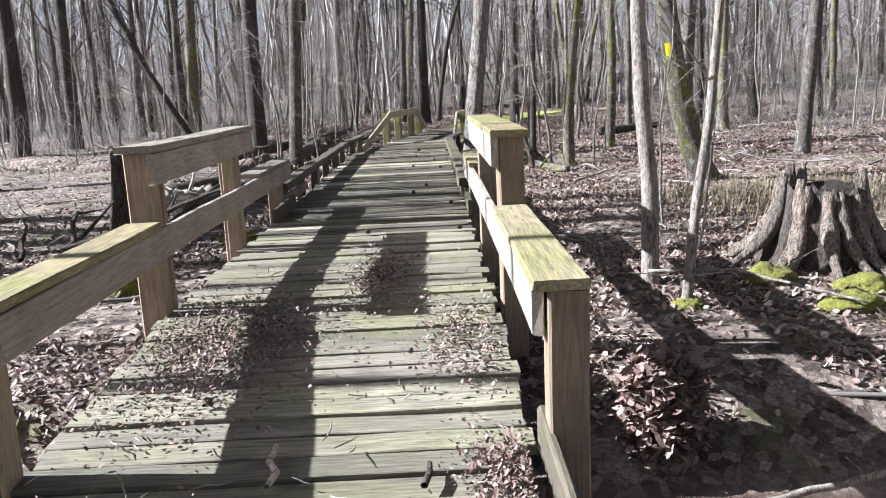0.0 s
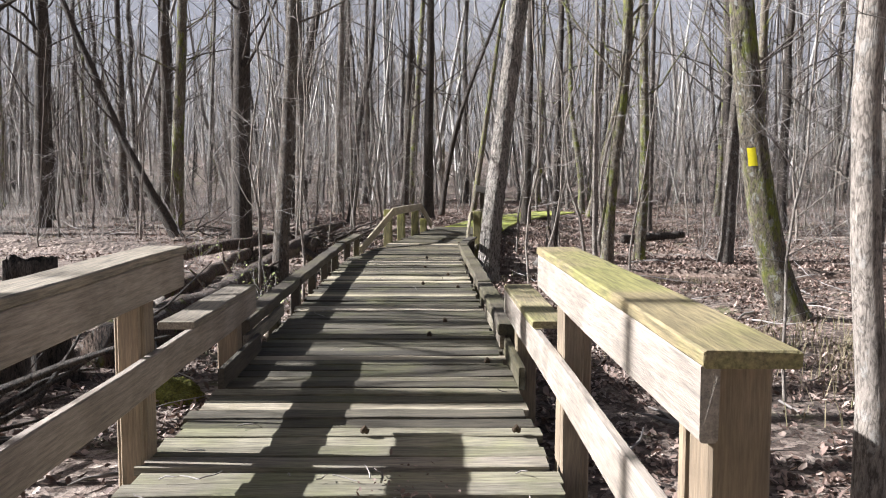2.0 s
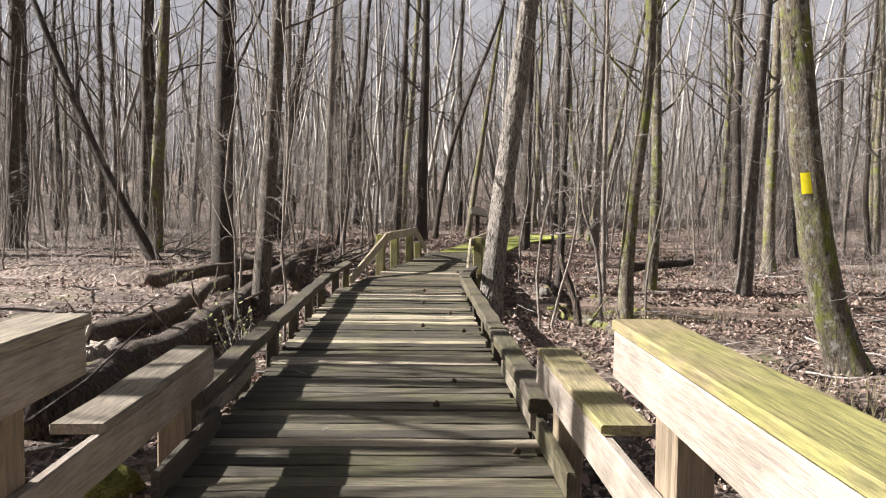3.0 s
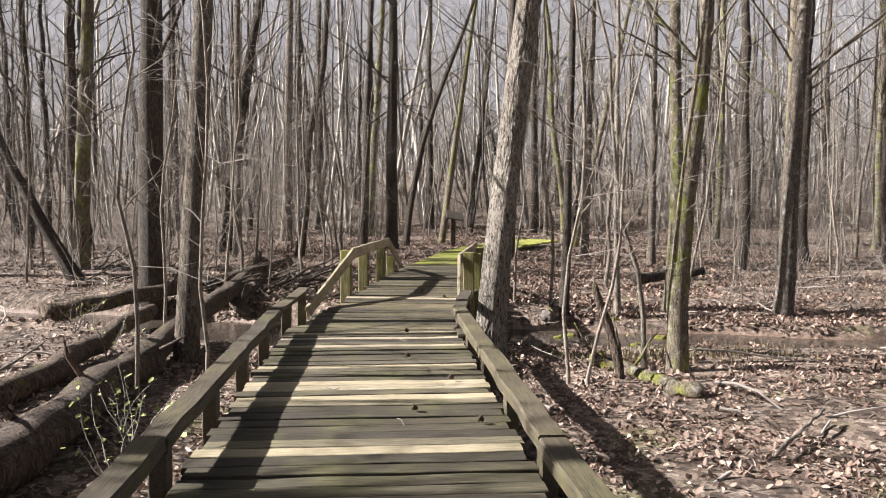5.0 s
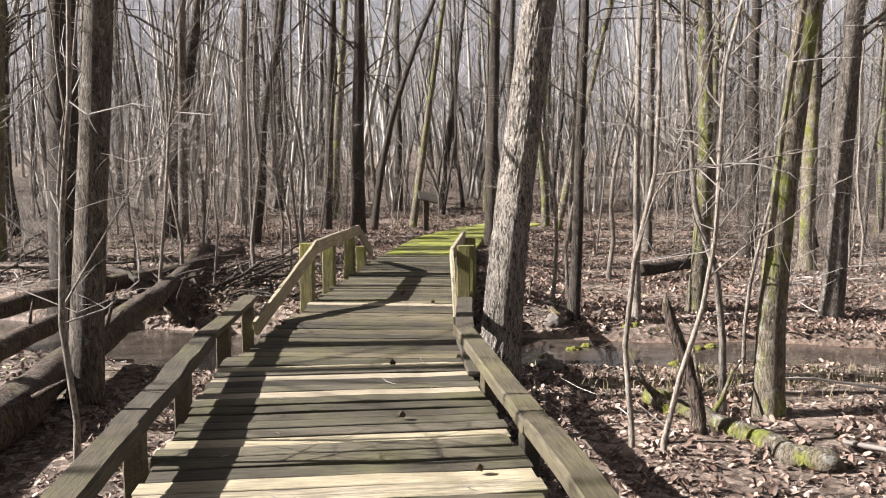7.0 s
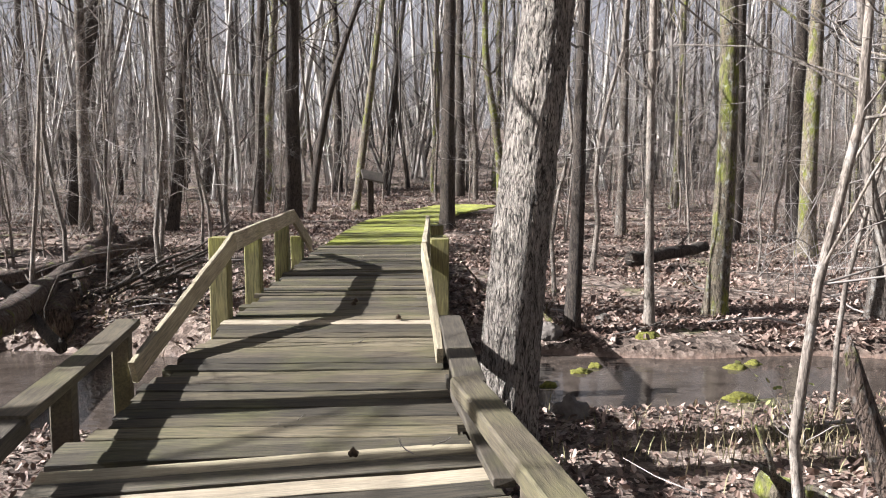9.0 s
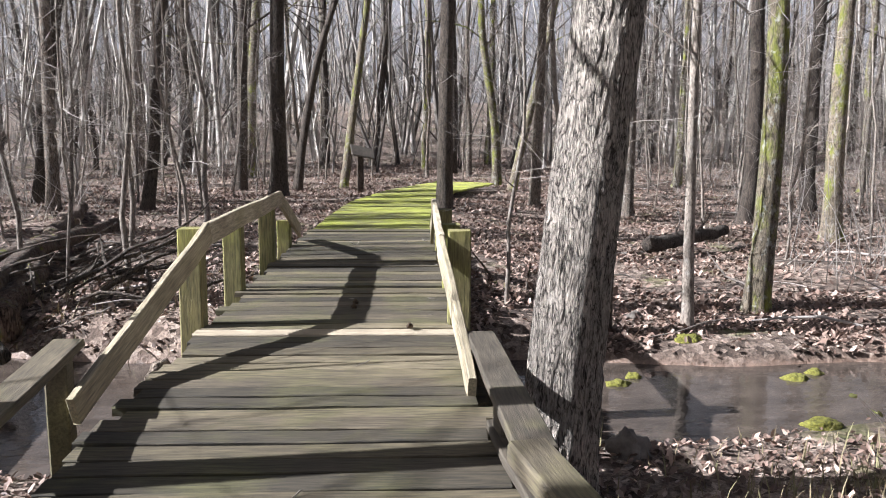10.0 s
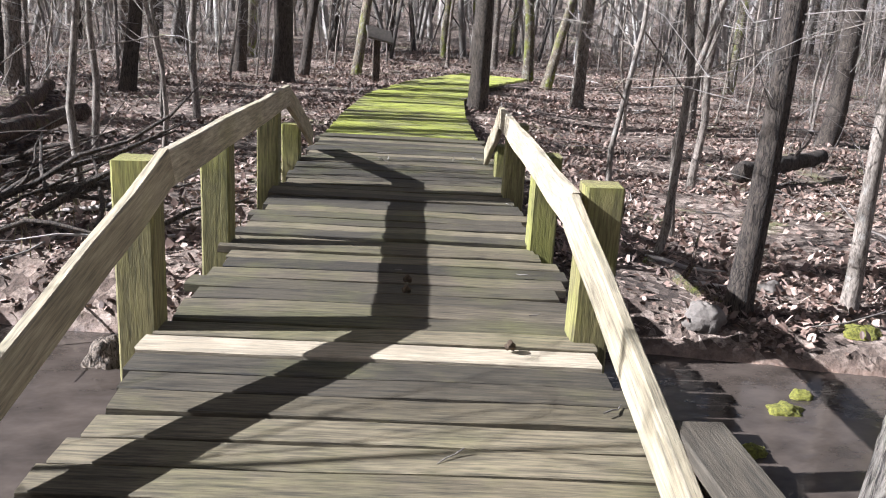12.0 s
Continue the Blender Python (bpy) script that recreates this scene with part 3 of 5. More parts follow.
def grow(seed, height, r0, lean=(0, 0), curve=(0, 0), limbs=22, first=2.5, twigs=5, sides=10, low_twigs=0, wobble=0.03, flare=0.5, bow=0.0, sway=(0.0, 5.0)):
    """Meshes of trunk, limbs and twigs of one bare tree standing at the origin."""
    rng = random.Random(seed)
    n = max(10, int(height * 1.6))
    pts, off = [], np.zeros(2)
    for i in range(n + 1):
        z = -0.25 + (height + 0.25) * (i / n) ** 1.15
        off = off + np.array([rng.gauss(0, wobble), rng.gauss(0, wobble)]) * height / n
        pts.append((lean[0] * z + curve[0] * math.exp(-max(z, -0.3) / 1.1) - curve[0] + off[0] + bow * math.sin(2.6 * z / height + seed) + sway[0] * math.sin(math.pi * max(z, 0) / sway[1]), lean[1] * z + curve[1] * z * z / height + off[1], z))
    pts = [(p[0] - pts[0][0], p[1] - pts[0][1], p[2]) for p in pts]
    rad = [r0 * (1 - 0.85 * (max(p[2], 0) / height) ** 0.9) + 0.004 for p in pts]
    def swell(i, a):
        z = pts[i][2]
        k = flare * math.exp(-max(z + 0.2, 0) / 0.28)
        return 1 + k * (0.75 + 0.5 * np.cos(a * 4 + seed)) + 0.05 * np.cos(a * 3 + seed + z * 1.3)
    trunk, limb_list, twig = Tubes(), [], Tubes()
    trunk.add(pts, rad, sides, 0.04, rng, swell)
    for k in range(limbs):
        z = first + (height - first) * ((k + rng.random()) / limbs) ** 1.35 * 0.97
        i = min(n - 1, next(j for j in range(n) if pts[j + 1][2] >= min(z, pts[n][2])))
        t = (z - pts[i][2]) / (pts[i + 1][2] - pts[i][2])
        p = [pts[i][c] + t * (pts[i + 1][c] - pts[i][c]) for c in range(3)]
        r = max(0.006, (rad[i] * (1 - t) + rad[i + 1] * t) * rng.uniform(0.13, 0.28))
        length = (height - z) * rng.uniform(0.22, 0.42) + 0.5
        az = rng.uniform(0, 2 * math.pi)
        path = wander(rng, p, (math.cos(az), math.sin(az), rng.uniform(0.35, 1.2)), length, 6, 0.16, 0.05)
        limb_list.append((path, [r * (1 - 0.85 * s / 6) for s in range(7)]))
        for _ in range(twigs):
            q = path[rng.randint(1, 6)]
            az2 = az + rng.gauss(0, 1.1)
            tp = wander(rng, q, (math.cos(az2), math.sin(az2), rng.uniform(-0.1, 0.9)), length * rng.uniform(0.15, 0.38), 3, 0.34, 0.03)
            tr = max(0.0035, r * 0.28)
            twig.add(tp, [tr, tr * 0.8, tr * 0.55, tr * 0.3], 3)
            for _ in range(2):
                q2 = tp[rng.randint(1, 3)]
                az3 = az2 + rng.gauss(0, 0.9)
                tp2 = wander(rng, q2, (math.cos(az3), math.sin(az3), rng.uniform(-0.1, 0.7)), length * rng.uniform(0.08, 0.2), 2, 0.4)
                twig.add(tp2, [tr * 0.5, tr * 0.4, tr * 0.2], 3)
    for _ in range(low_twigs):
        z = rng.uniform(0.7, min(first + 3.0, height * 0.8))
        i = next(j for j in range(n) if pts[j + 1][2] >= z)
        az = rng.uniform(0, 2 * math.pi)
        path = wander(rng, pts[i + 1], (math.cos(az), math.sin(az), rng.uniform(-0.1, 0.7)), rng.uniform(0.3, 1.3), 3, 0.42)
        twig.add(path, [0.005, 0.004, 0.003, 0.002], 3)
        for _ in range(4):
            q = path[rng.randint(1, 3)]
            az2 = az + rng.gauss(0, 0.9)
            twig.add(wander(rng, q, (math.cos(az2), math.sin(az2), rng.uniform(-0.2, 0.5)), rng.uniform(0.12, 0.4), 2, 0.4), [0.0028, 0.0022, 0.0015], 3)
    return trunk.mesh("trunk"), limb_list, (twig.mesh("twigs") if twig.n else None)


def tree(x, y, material, label, category="tree", group="", name="tree", **kw):
    root = thing(name, (x, y, ground_z(x, y)), label, category, group)
    trunk, limb_list, twig = grow(**kw)
    part("trunk", trunk, material, root)
    joined = Tubes()
    for path, radii in limb_list:
        if group:
            joined.add(path, radii, 4)
        else:
            single = Tubes()
            single.add(path, radii, 6)
            part("limb", single.mesh("limb"), material, root)
    if joined.n:
        tagged(part("branchwork", joined.mesh("branchwork"), material, root), kind="stuff")
    if twig:
        tagged(part("crown", twig, M_TWIG, root), kind="stuff")
    return root


def ridged_tree(x, y):
    """The big leaning tree, with interlaced bark ridges in its surface."""
    root = thing("tree", (x, y, ground_z(x, y)), "large leaning tree with pale deeply ridged bark beside the bridge", "tree")
    trunk, limb_list, twig = grow(seed=1, height=17, r0=0.178, lean=(0.128, 0.0), curve=(0.09, 0.0), limbs=20, first=6.5, sides=20, wobble=0.004, flare=0.38)
    sides, step = 120, 0.03
    rows = int(6.4 / step)
    verts, faces = [], []
    for i in range(rows + 1):
        z = -0.35 + i * step
        cx = 0.128 * (z + 0.25) + 0.09 * (math.exp(-max(z, -0.3) / 1.1) - math.exp(0.25 / 1.1))
        r = 0.178 * (1 - 0.85 * (max(z, 0) / 17) ** 0.9) + 0.004
        for j in range(sides):
            a = 2 * math.pi * j / sides
            q = r * (1 + 0.38 * math.exp(-max(z + 0.2, 0) / 0.28) * (0.75 + 0.5 * math.cos(4 * a + 1)) + 0.04 * math.cos(3 * a + 1 + 1.3 * z))
            u, v = math.cos(a) * 0.178, math.sin(a) * 0.178
            drift = 0.02 * noise.noise((u * 4, v * 4, z * 5))
            n1 = abs(noise.noise(((u + drift) * 26, (v + drift) * 26, z * 4.5)))
            n2 = abs(noise.noise((u * 55, v * 55, z * 14 + 5)))
            q += 0.018 * min(1.0, n1 * 3.2) + 0.005 * min(1.0, n2 * 3) - 0.014
            verts.append((cx + math.cos(a) * q, math.sin(a) * q, z))
    for i in range(rows):
        for j in range(sides):
            j2 = (j + 1) % sides
            faces.append((i * sides + j, i * sides + j2, (i + 1) * sides + j2, (i + 1) * sides + j))
    part("bark", mesh_from("bark", verts, faces, True), M_BARK_PALE, root)
    part("trunk", trunk, M_BARK_PALE, root).scale = (0.97, 0.97, 1.0)
    for path, radii in limb_list:
        single = Tubes()
        single.add(path, radii, 6)
        part("limb", single.mesh("limb"), M_BARK_PALE, root)
    tagged(part("crown", twig, M_TWIG, root), kind="stuff")


ridged_tree(0.8, 16.64)
tree(-4.55, 21.4, M_BARK_DARK, "tall dark-barked tree beyond the fallen logs", seed=2, height=19, r0=0.24, lean=(0.02, 0), limbs=22, first=4, low_twigs=22, sides=12, wobble=0.008)
tree(-2.76, 16.25, M_BARK_BROWN, "slim straight tree with grey bark beside the fallen logs", seed=3, height=16, r0=0.132, lean=(0.062, 0), limbs=20, first=4.0, sides=14, low_twigs=10, wobble=0.01)
tree(2.52, 14.9, M_BARK_MOSS, "crooked tree with moss and pale lichen on the creek bank", seed=4, height=14, r0=0.098, lean=(0.042, 0), limbs=18, first=3.0, sides=14, low_twigs=14, wobble=0.01, sway=(-0.06, 2.3))
tree(4.5, 20.55, M_BARK_MOSSY, "straight mossy tree standing on the far creek bank", seed=5, height=15, r0=0.125, lean=(0.004, 0), limbs=18, first=3.5, sides=12, low_twigs=14, wobble=0.008, sway=(0.05, 4.0))
tree(6.2, 19.9, M_BARK_GREY, "grey tree with patchy pale bark near the creek", seed=6, height=16, r0=0.15, lean=(0.05, 0), limbs=18, first=3.5, sides=12, low_twigs=14, wobble=0.012)
blaze_tree = tree(4.1, 11.85, M_BARK_MOSSY, "leaning mossy tree with a yellow trail blaze", seed=7, height=15, r0=0.175, lean=(-0.1, 0.0), curve=(0.35, 0.0), limbs=16, first=4.0, sides=18, low_twigs=10, wobble=0.006, flare=0.6)
tree(1.55, 5.77, M_BARK_SMOOTH, "slim smooth grey tree close beside the railing", seed=8, height=9, r0=0.062, lean=(-0.035, 0), limbs=12, first=3.2, sides=14, wobble=0.012, flare=0.25, sway=(0.03, 1.1))
tree(1.56, 5.0, M_BARK_SMOOTH, "thin pale sapling with a kinked stem", "sapling", seed=9, height=5.5, r0=0.032, lean=(0.07, 0), limbs=8, first=1.3, twigs=4, sides=10, wobble=0.04, flare=0.3, sway=(-0.03, 1.2))
tree(2.48, 19.9, M_BARK_DARK, "slim dark tree on the far creek bank", seed=10, height=11, r0=0.078, lean=(0.02, 0), limbs=12, first=2.6, sides=10, low_twigs=10, wobble=0.012)
tree(3.4, 20.0, M_BARK_SMOOTH, "slim smooth tree on the far creek bank", seed=11, height=10, r0=0.05, lean=(-0.015, 0), limbs=12, first=2.2, sides=10, low_twigs=8, wobble=0.015)
tree(3.0, 29.0, M_BARK_DARK, "dark straight tree beside the mossy walkway", seed=12, height=18, r0=0.16, lean=(0.012, 0), limbs=20, first=5, sides=12, wobble=0.004)
tree(-0.2, 33.0, M_BARK_DARK, "dark straight tree behind the bridge handrail", seed=13, height=18, r0=0.205, lean=(0.012, 0), limbs=20, first=5, sides=12, wobble=0.005)
tree(-6.9, 24.7, M_BARK_DARK, "dark tree leaning far over", seed=14, height=12, r0=0.135, lean=(-0.5, 0.1), limbs=16, first=3, sides=10, low_twigs=8, sway=(-0.12, 5.0))
tree(-7.75, 26.9, M_BARK_MOSS, "tall tree with moss on its lower trunk", seed=15, height=18, r0=0.2, lean=(0.05, 0), limbs=18, first=4, sides=10, wobble=0.008)
tree(7.8, 17.0, M_BARK_GREY, "pale tree in the open wood", seed=16, height=16, r0=0.15, lean=(0.07, 0), limbs=18, first=4.0, sides=10, wobble=0.012)
tree(7.1, 29.2, M_BARK_GREY, "slim grey tree in the open wood", seed=17, height=15, r0=0.11, lean=(0.0, 0), limbs=18, first=3.5, sides=10, wobble=0.012)
tree(9.1, 25.3, M_BARK_MOSS, "tree with a moss-grown foot", seed=18, height=17, r0=0.16, lean=(0.0, 0), limbs=18, first=4, sides=12, wobble=0.01, flare=0.8)
tree(-2.86, 30.2, M_BARK_DARK, "slim dark leaning tree behind the creek", seed=19, height=14, r0=0.125, lean=(0.13, 0), limbs=16, first=3, sides=10, low_twigs=10, sway=(0.08, 2.2))
tree(-5.2, 31.9, M_BARK_DARK, "dark curved tree deep in the wood", seed=20, height=18, r0=0.215, lean=(0.125, 0), limbs=20, first=4, sides=10, sway=(-0.12, 6.0))
tree(-4.6, 30.2, M_BARK_GREY, "slim pale tree behind the creek", seed=27, height=16, r0=0.13, lean=(0.01, 0), limbs=18, first=4, sides=10, wobble=0.01)
tree(1.65, 36.2, M_BARK_MOSS, "leaning tree behind the sign", seed=21, height=16, r0=0.125, lean=(0.135, 0), limbs=18, first=4, sides=10, wobble=0.01)
tree(0.28, 35.6, M_BARK_DARK, "curved leaning tree behind the handrail", seed=22, height=14, r0=0.12, lean=(0.25, 0), limbs=18, first=4, sides=10, wobble=0.01, sway=(-0.28, 6.5))
tree(3.64, 44.7, M_BARK_DARK, "slim leaning tree on the far slope", seed=28, height=16, r0=0.145, lean=(0.11, 0), limbs=18, first=4, sides=8, wobble=0.01)
tree(6.28, 36.4, M_BARK_MOSSY, "mossy tree beside the end of the path", seed=23, height=16, r0=0.135, lean=(-0.09, 0), limbs=18, first=4, sides=10, wobble=0.01, sway=(0.08, 3.0))
tree(6.18, 34.8, M_BARK_MOSS, "mossy tree leaning over the path", seed=29, height=15, r0=0.12, lean=(0.23, 0), limbs=18, first=4, sides=10, wobble=0.01)
tree(5.73, 31.4, M_BARK_GREY, "slim grey tree beside the mossy walkway", seed=30, height=16, r0=0.125, lean=(0.025, 0), limbs=18, first=4, sides=10, wobble=0.008)
tree(-1.18, 35.8, M_BARK_DARK, "dark tree deep in the wood", seed=24, height=18, r0=0.16, lean=(0.04, 0), limbs=18, first=4, sides=10, wobble=0.008)
tree(-4.13, 38.1, M_BARK_GREY, "pale grey tree deep in the wood", seed=31, height=18, r0=0.2, lean=(0.03, 0), limbs=18, first=4, sides=8, wobble=0.01)
tree(-1.03, 40.9, M_BARK_MOSS, "dark mossy tree deep in the wood", seed=32, height=18, r0=0.2, lean=(0.06, 0), limbs=18, first=4, sides=8, wobble=0.01)
tree(-13.0, 26.0, M_BARK_DARK, "thick dark tree among the saplings", seed=25, height=19, r0=0.27, limbs=20, first=5, sides=10)
tree(-12.0, 27.6, M_BARK_DARK, "dark tree beside its thicker neighbour", seed=26, height=18, r0=0.22, lean=(0.02, 0), limbs=20, first=5, sides=10)


def trail_blaze():
    bm = bmesh.new()
    bmesh.ops.create_grid(bm, x_segments=6, y_segments=6, size=0.5)
    for v in bm.verts:
        u, w = v.co.x, v.co.y
        wob = 1 + 0.07 * noise.noise((u * 5, w * 5, 2.0))
        v.co = (u * 0.13 * wob, -0.165 * math.cos(u * 0.8) + 0.165 - 0.004, w * 0.21 * wob)
    o = part("trail_blaze", bm, M_BLAZE, blaze_tree, "painted yellow rectangle")
    o.location = (-0.66, -0.135, 1.87)
    o.rotation_euler = (0, radians(-7), radians(-12))


trail_blaze()

for k, (x, y, h, r, lx) in enumerate(((2.26, 15.0, 5.0, 0.026, -0.14), (1.23, 14.2, 5.5, 0.016, 0.03), (1.34, 14.0, 4.5, 0.015, 0.14), (-1.48, 27.4, 7.0, 0.05, -0.03), (2.46, 21.1, 6.5, 0.03, -0.01), (2.9, 21.6, 7.0, 0.028, 0.06), (4.3, 23.9, 8.0, 0.045, 0.1), (-2.0, 22.2, 6.0, 0.03, -0.03), (-2.3, 24.5, 6.0, 0.035, 0.03), (-1.9, 13.3, 5.0, 0.014, 0.02), (-2.6, 13.9, 5.5, 0.016, -0.03), (2.4, 8.4, 3.5, 0.01, 0.03), (2.3, 6.9, 3.0, 0.009, 0.0), (3.4, 17.0, 4.5, 0.018, 0.12), (-3.4, 17.6, 5.5, 0.018, 0.06), (1.75, 20.6, 4.0, 0.02, 0.05), (-1.5, 24.4, 4.5, 0.025, -0.12))):
    tree(x, y, M_BARK_SMOOTH, ("slender pale sapling beside the boardwalk", "thin bare sapling on the bank")[k % 2], "sapling", "", "sapling", seed=500 + k, height=h, r0=r, lean=(lx, 0), limbs=9, first=1.1, twigs=4, sides=8, low_twigs=6, wobble=0.075, flare=0.2, sway=(0.05 * (-1) ** k, 1.3 + 0.1 * (k % 5)))

# unseen trees added left of the first bridge, so that their shadows darken the deck
for k, (x, y) in enumerate(((-9.5, 7.85), (-11.5, 8.9), (-8.6, 9.5), (-12.5, 10.5), (-10.2, 11.2))):
    tree(x, y, M_BARK_DARK, ("broad dark unseen tree added to shade the boardwalk", "tall dark unseen tree added to shade the boardwalk")[k % 2], seed=700 + k, height=15, r0=0.24, lean=(0.02 * (k % 3 - 1), 0), limbs=22, first=2.5, twigs=5, sides=10, wobble=0.01)

# two slimmer ones, also out of view, for trunk shadow bands on the approach
for k, (x, y) in enumerate(((-8.0, 3.8), (-10.0, 5.5))):
    tree(x, y, M_BARK_GREY, "slim straight unseen tree that shades the bridge approach", seed=720 + k, height=13, r0=0.085, limbs=10, first=8.5, twigs=4, sides=8, wobble=0.008)

# mid-distance trees and saplings: a few grown shapes, copied about
rng = random.Random(77)
MIDDLE = []
for k in range(8):
    mat = (M_BARK_GREY, M_BARK_DARK, M_BARK_DARK, M_BARK_MOSS, M_BARK_SMOOTH, M_BARK_DARK, M_BARK_DARK, M_BARK_GREY)[k]
    spec = dict(seed=300 + k, height=14 + k % 4 * 1.5, r0=(0.1, 0.15, 0.07, 0.13, 0.06, 0.09, 0.17, 0.05)[k], lean=((0.02, 0.01), (-0.03, 0), (0.09, 0.02), (0.0, 0.03), (-0.06, 0), (0.04, 0), (0, 0), (0.03, -0.02))[k], limbs=19, twigs=3, first=2.0 + k % 4, sides=8, low_twigs=16, wobble=0.055, bow=0.35 * (k % 3))
    MIDDLE.append((spec, mat))
SAPLING = [(dict(seed=330 + k, height=4.5 + k * 0.8, r0=0.016 + 0.004 * k, lean=((0.04, 0), (-0.07, 0.02), (0.1, 0), (-0.02, 0))[k], limbs=12, first=0.9, twigs=4, sides=6, low_twigs=8, wobble=0.07, flare=0.15), M_BARK_SMOOTH) for k in range(4)]
TAKEN = [(o.location.x, o.location.y) for o in bpy.data.objects if o.name.startswith("tree")]


def free_spot(x, y, gap):
    return all((x - a) ** 2 + (y - b) ** 2 > gap * gap for a, b in TAKEN)


def plant(specs, count, spot, labels, category, name, group, margin, gap):
    first = {}
    made = 0
    while made < count:
        x, y = spot()
        if near_walk(x, y, margin) or not free_spot(x, y, gap) or ground_z(x, y) < -0.55 or (x < 0 and abs(y - 16.64 - 0.068 * (0.8 - x)) < 0.8):
            continue
        k = rng.randrange(len(specs))
        TAKEN.append((x, y))
        made += 1
        size = rng.uniform(0.8, 1.2)
        m = Matrix.Translation((x, y, ground_z(x, y))) @ Matrix.Rotation(rng.uniform(0, 6.28), 4, "Z")
        if k not in first:
            spec, mat = specs[k]
            first[k] = tree(x, y, mat, labels[k % len(labels)], category, group, name, **spec)
        else:
            copy_thing(first[k], m)
            continue


def wide_spot():
    y = rng.uniform(27.0, 66.0)
    x = rng.uniform(-0.62 * y - 6, 0.62 * y + 6)
    return (x, y) if y > 38 or abs(x) > 9 else (x * 2.2, y)


def flank_spot():
    y = rng.uniform(-14.0, 21.0)
    if rng.random() < 0.5:
        return rng.uniform(-30.0, -8.0 - max(0.0, y - 12) * 0.1), y
    return rng.uniform(9.0, 28.0), y


plant(MIDDLE, 152, wide_spot, ("bare slim woodland tree with grey bark", "bare woodland tree with dark rough bark", "bare leaning woodland tree", "bare woodland tree with green moss on its trunk"), "tree", "tree", "woodland trees", 2.0, 1.3)
plant(MIDDLE, 36, flank_spot, ("bare slim woodland tree with grey bark", "bare woodland tree with dark rough bark", "bare leaning woodland tree", "bare woodland tree with green moss on its trunk"), "tree", "tree", "woodland trees", 4.0, 1.6)


def sapling_spot():
    y = rng.uniform(20.0, 46.0)
    return rng.uniform(-0.5 * y - 5, 0.5 * y + 5), y


plant(SAPLING, 170, sapling_spot, ("thin bare sapling with fine twigs", "slender pale sapling in the undergrowth"), "sapling", "sapling", "woodland saplings", 2.3, 0.7)


def far_woods():
    r = random.Random(5)
    tubes = Tubes()
    made = 0
    while made < 2500:
        a = r.uniform(-1, 1)
        y = 42 + 120 * r.random() ** 1.3
        x = a * (0.78 * y + 12)
        made += 1
        z0 = ground_z(x, y)
        big = r.random()
        h = r.uniform(8, 17) if big < 0.6 else r.uniform(3, 8)
        r0 = r.uniform(0.05, 0.15) if big < 0.45 else r.uniform(0.02, 0.045)
        lx, ly = r.gauss(0, 0.13), r.gauss(0, 0.08)
        line = [(x + lx * t + r.gauss(0, 0.2), y + ly * t, z0 - 0.3 + t) for t in (0, h * 0.35, h * 0.7, h)]
        tubes.add(line, [r0, r0 * 0.75, r0 * 0.45, 0.01], 4)
        for _ in range(14 if big < 0.6 else 8):
            t = 0.1 + 0.85 * r.random() ** 1.4
            s = min(2, int(t * 3))
            f = t * 3 - s
            p = [line[s][c] * (1 - f) + line[s + 1][c] * f for c in range(3)]
            az = r.uniform(0, 6.28)
            ln = h * r.uniform(0.1, 0.34) * (1.15 - t * 0.7)
            q = [p[0] + math.cos(az) * ln * 0.5, p[1] + math.sin(az) * ln * 0.5, p[2] + ln * r.uniform(0.2, 0.6)]
            e = [q[0] + math.cos(az + 0.4) * ln * 0.4, q[1] + math.sin(az + 0.4) * ln * 0.4, q[2] + ln * r.uniform(0.2, 0.7)]
            rb = r0 * 0.17 * (1.2 - t) + 0.005
            tubes.add([p, q, e], [rb, rb * 0.7, rb * 0.3], 3)
    o = new("far_woods", tubes.mesh("far_woods"))
    o.data.materials.append(M_FAR)
    tagged(o, "distant grey mass of bare winter trees", "woods", kind="stuff")


far_woods()


def undergrowth():
    r = random.Random(6)
    tubes, made = Tubes(), 0
    while made < 1700:
        y = r.uniform(14.0, 62.0)
        x = r.uniform(-0.62 * y - 4, 0.62 * y + 4)
        if near_walk(x, y, 4.5) or y < 20.0 or ground_z(x, y) < -0.6:
            continue
        made += 1
        z = ground_z(x, y)
        for _ in range(4):
            a = r.uniform(0, 6.28)
            tubes.add(wander(r, (x + r.gauss(0, 0.15), y + r.gauss(0, 0.15), z - 0.03), (math.cos(a) * 0.5, math.sin(a) * 0.5, 1), r.uniform(0.4, 2.0), 3, 0.2), [0.007, 0.006, 0.004, 0.002], 3)
    o = new("undergrowth", tubes.mesh("undergrowth"))
    o.data.materials.append(M_TWIG)
    tagged(o, "thin bare undergrowth stems between the trees", "undergrowth", kind="stuff")
    sticks = Tubes()
    for _ in range(700):
        y = -1 + 45 * r.random()
        x = r.uniform(-0.5 * y - 6, 0.5 * y + 6)
        if near_walk(x, y, 0.3) or ground_z(x, y) < -0.62:
            continue
        a, rr = r.uniform(0, 6.28), r.uniform(0.004, 0.02)
        sticks.add(wander(r, (x, y, ground_z(x, y) + 0.03), (math.cos(a), math.sin(a), r.gauss(0.03, 0.06)), r.uniform(0.3, 1.6), 4, 0.14), [rr, rr, rr * 0.85, rr * 0.6, rr * 0.3], 5)
    o = new("fallen_sticks", sticks.mesh("fallen_sticks"))
    o.data.materials.append(M_TWIG)
    tagged(o, "dead sticks scattered over the leaf litter", "sticks", kind="stuff")


undergrowth()


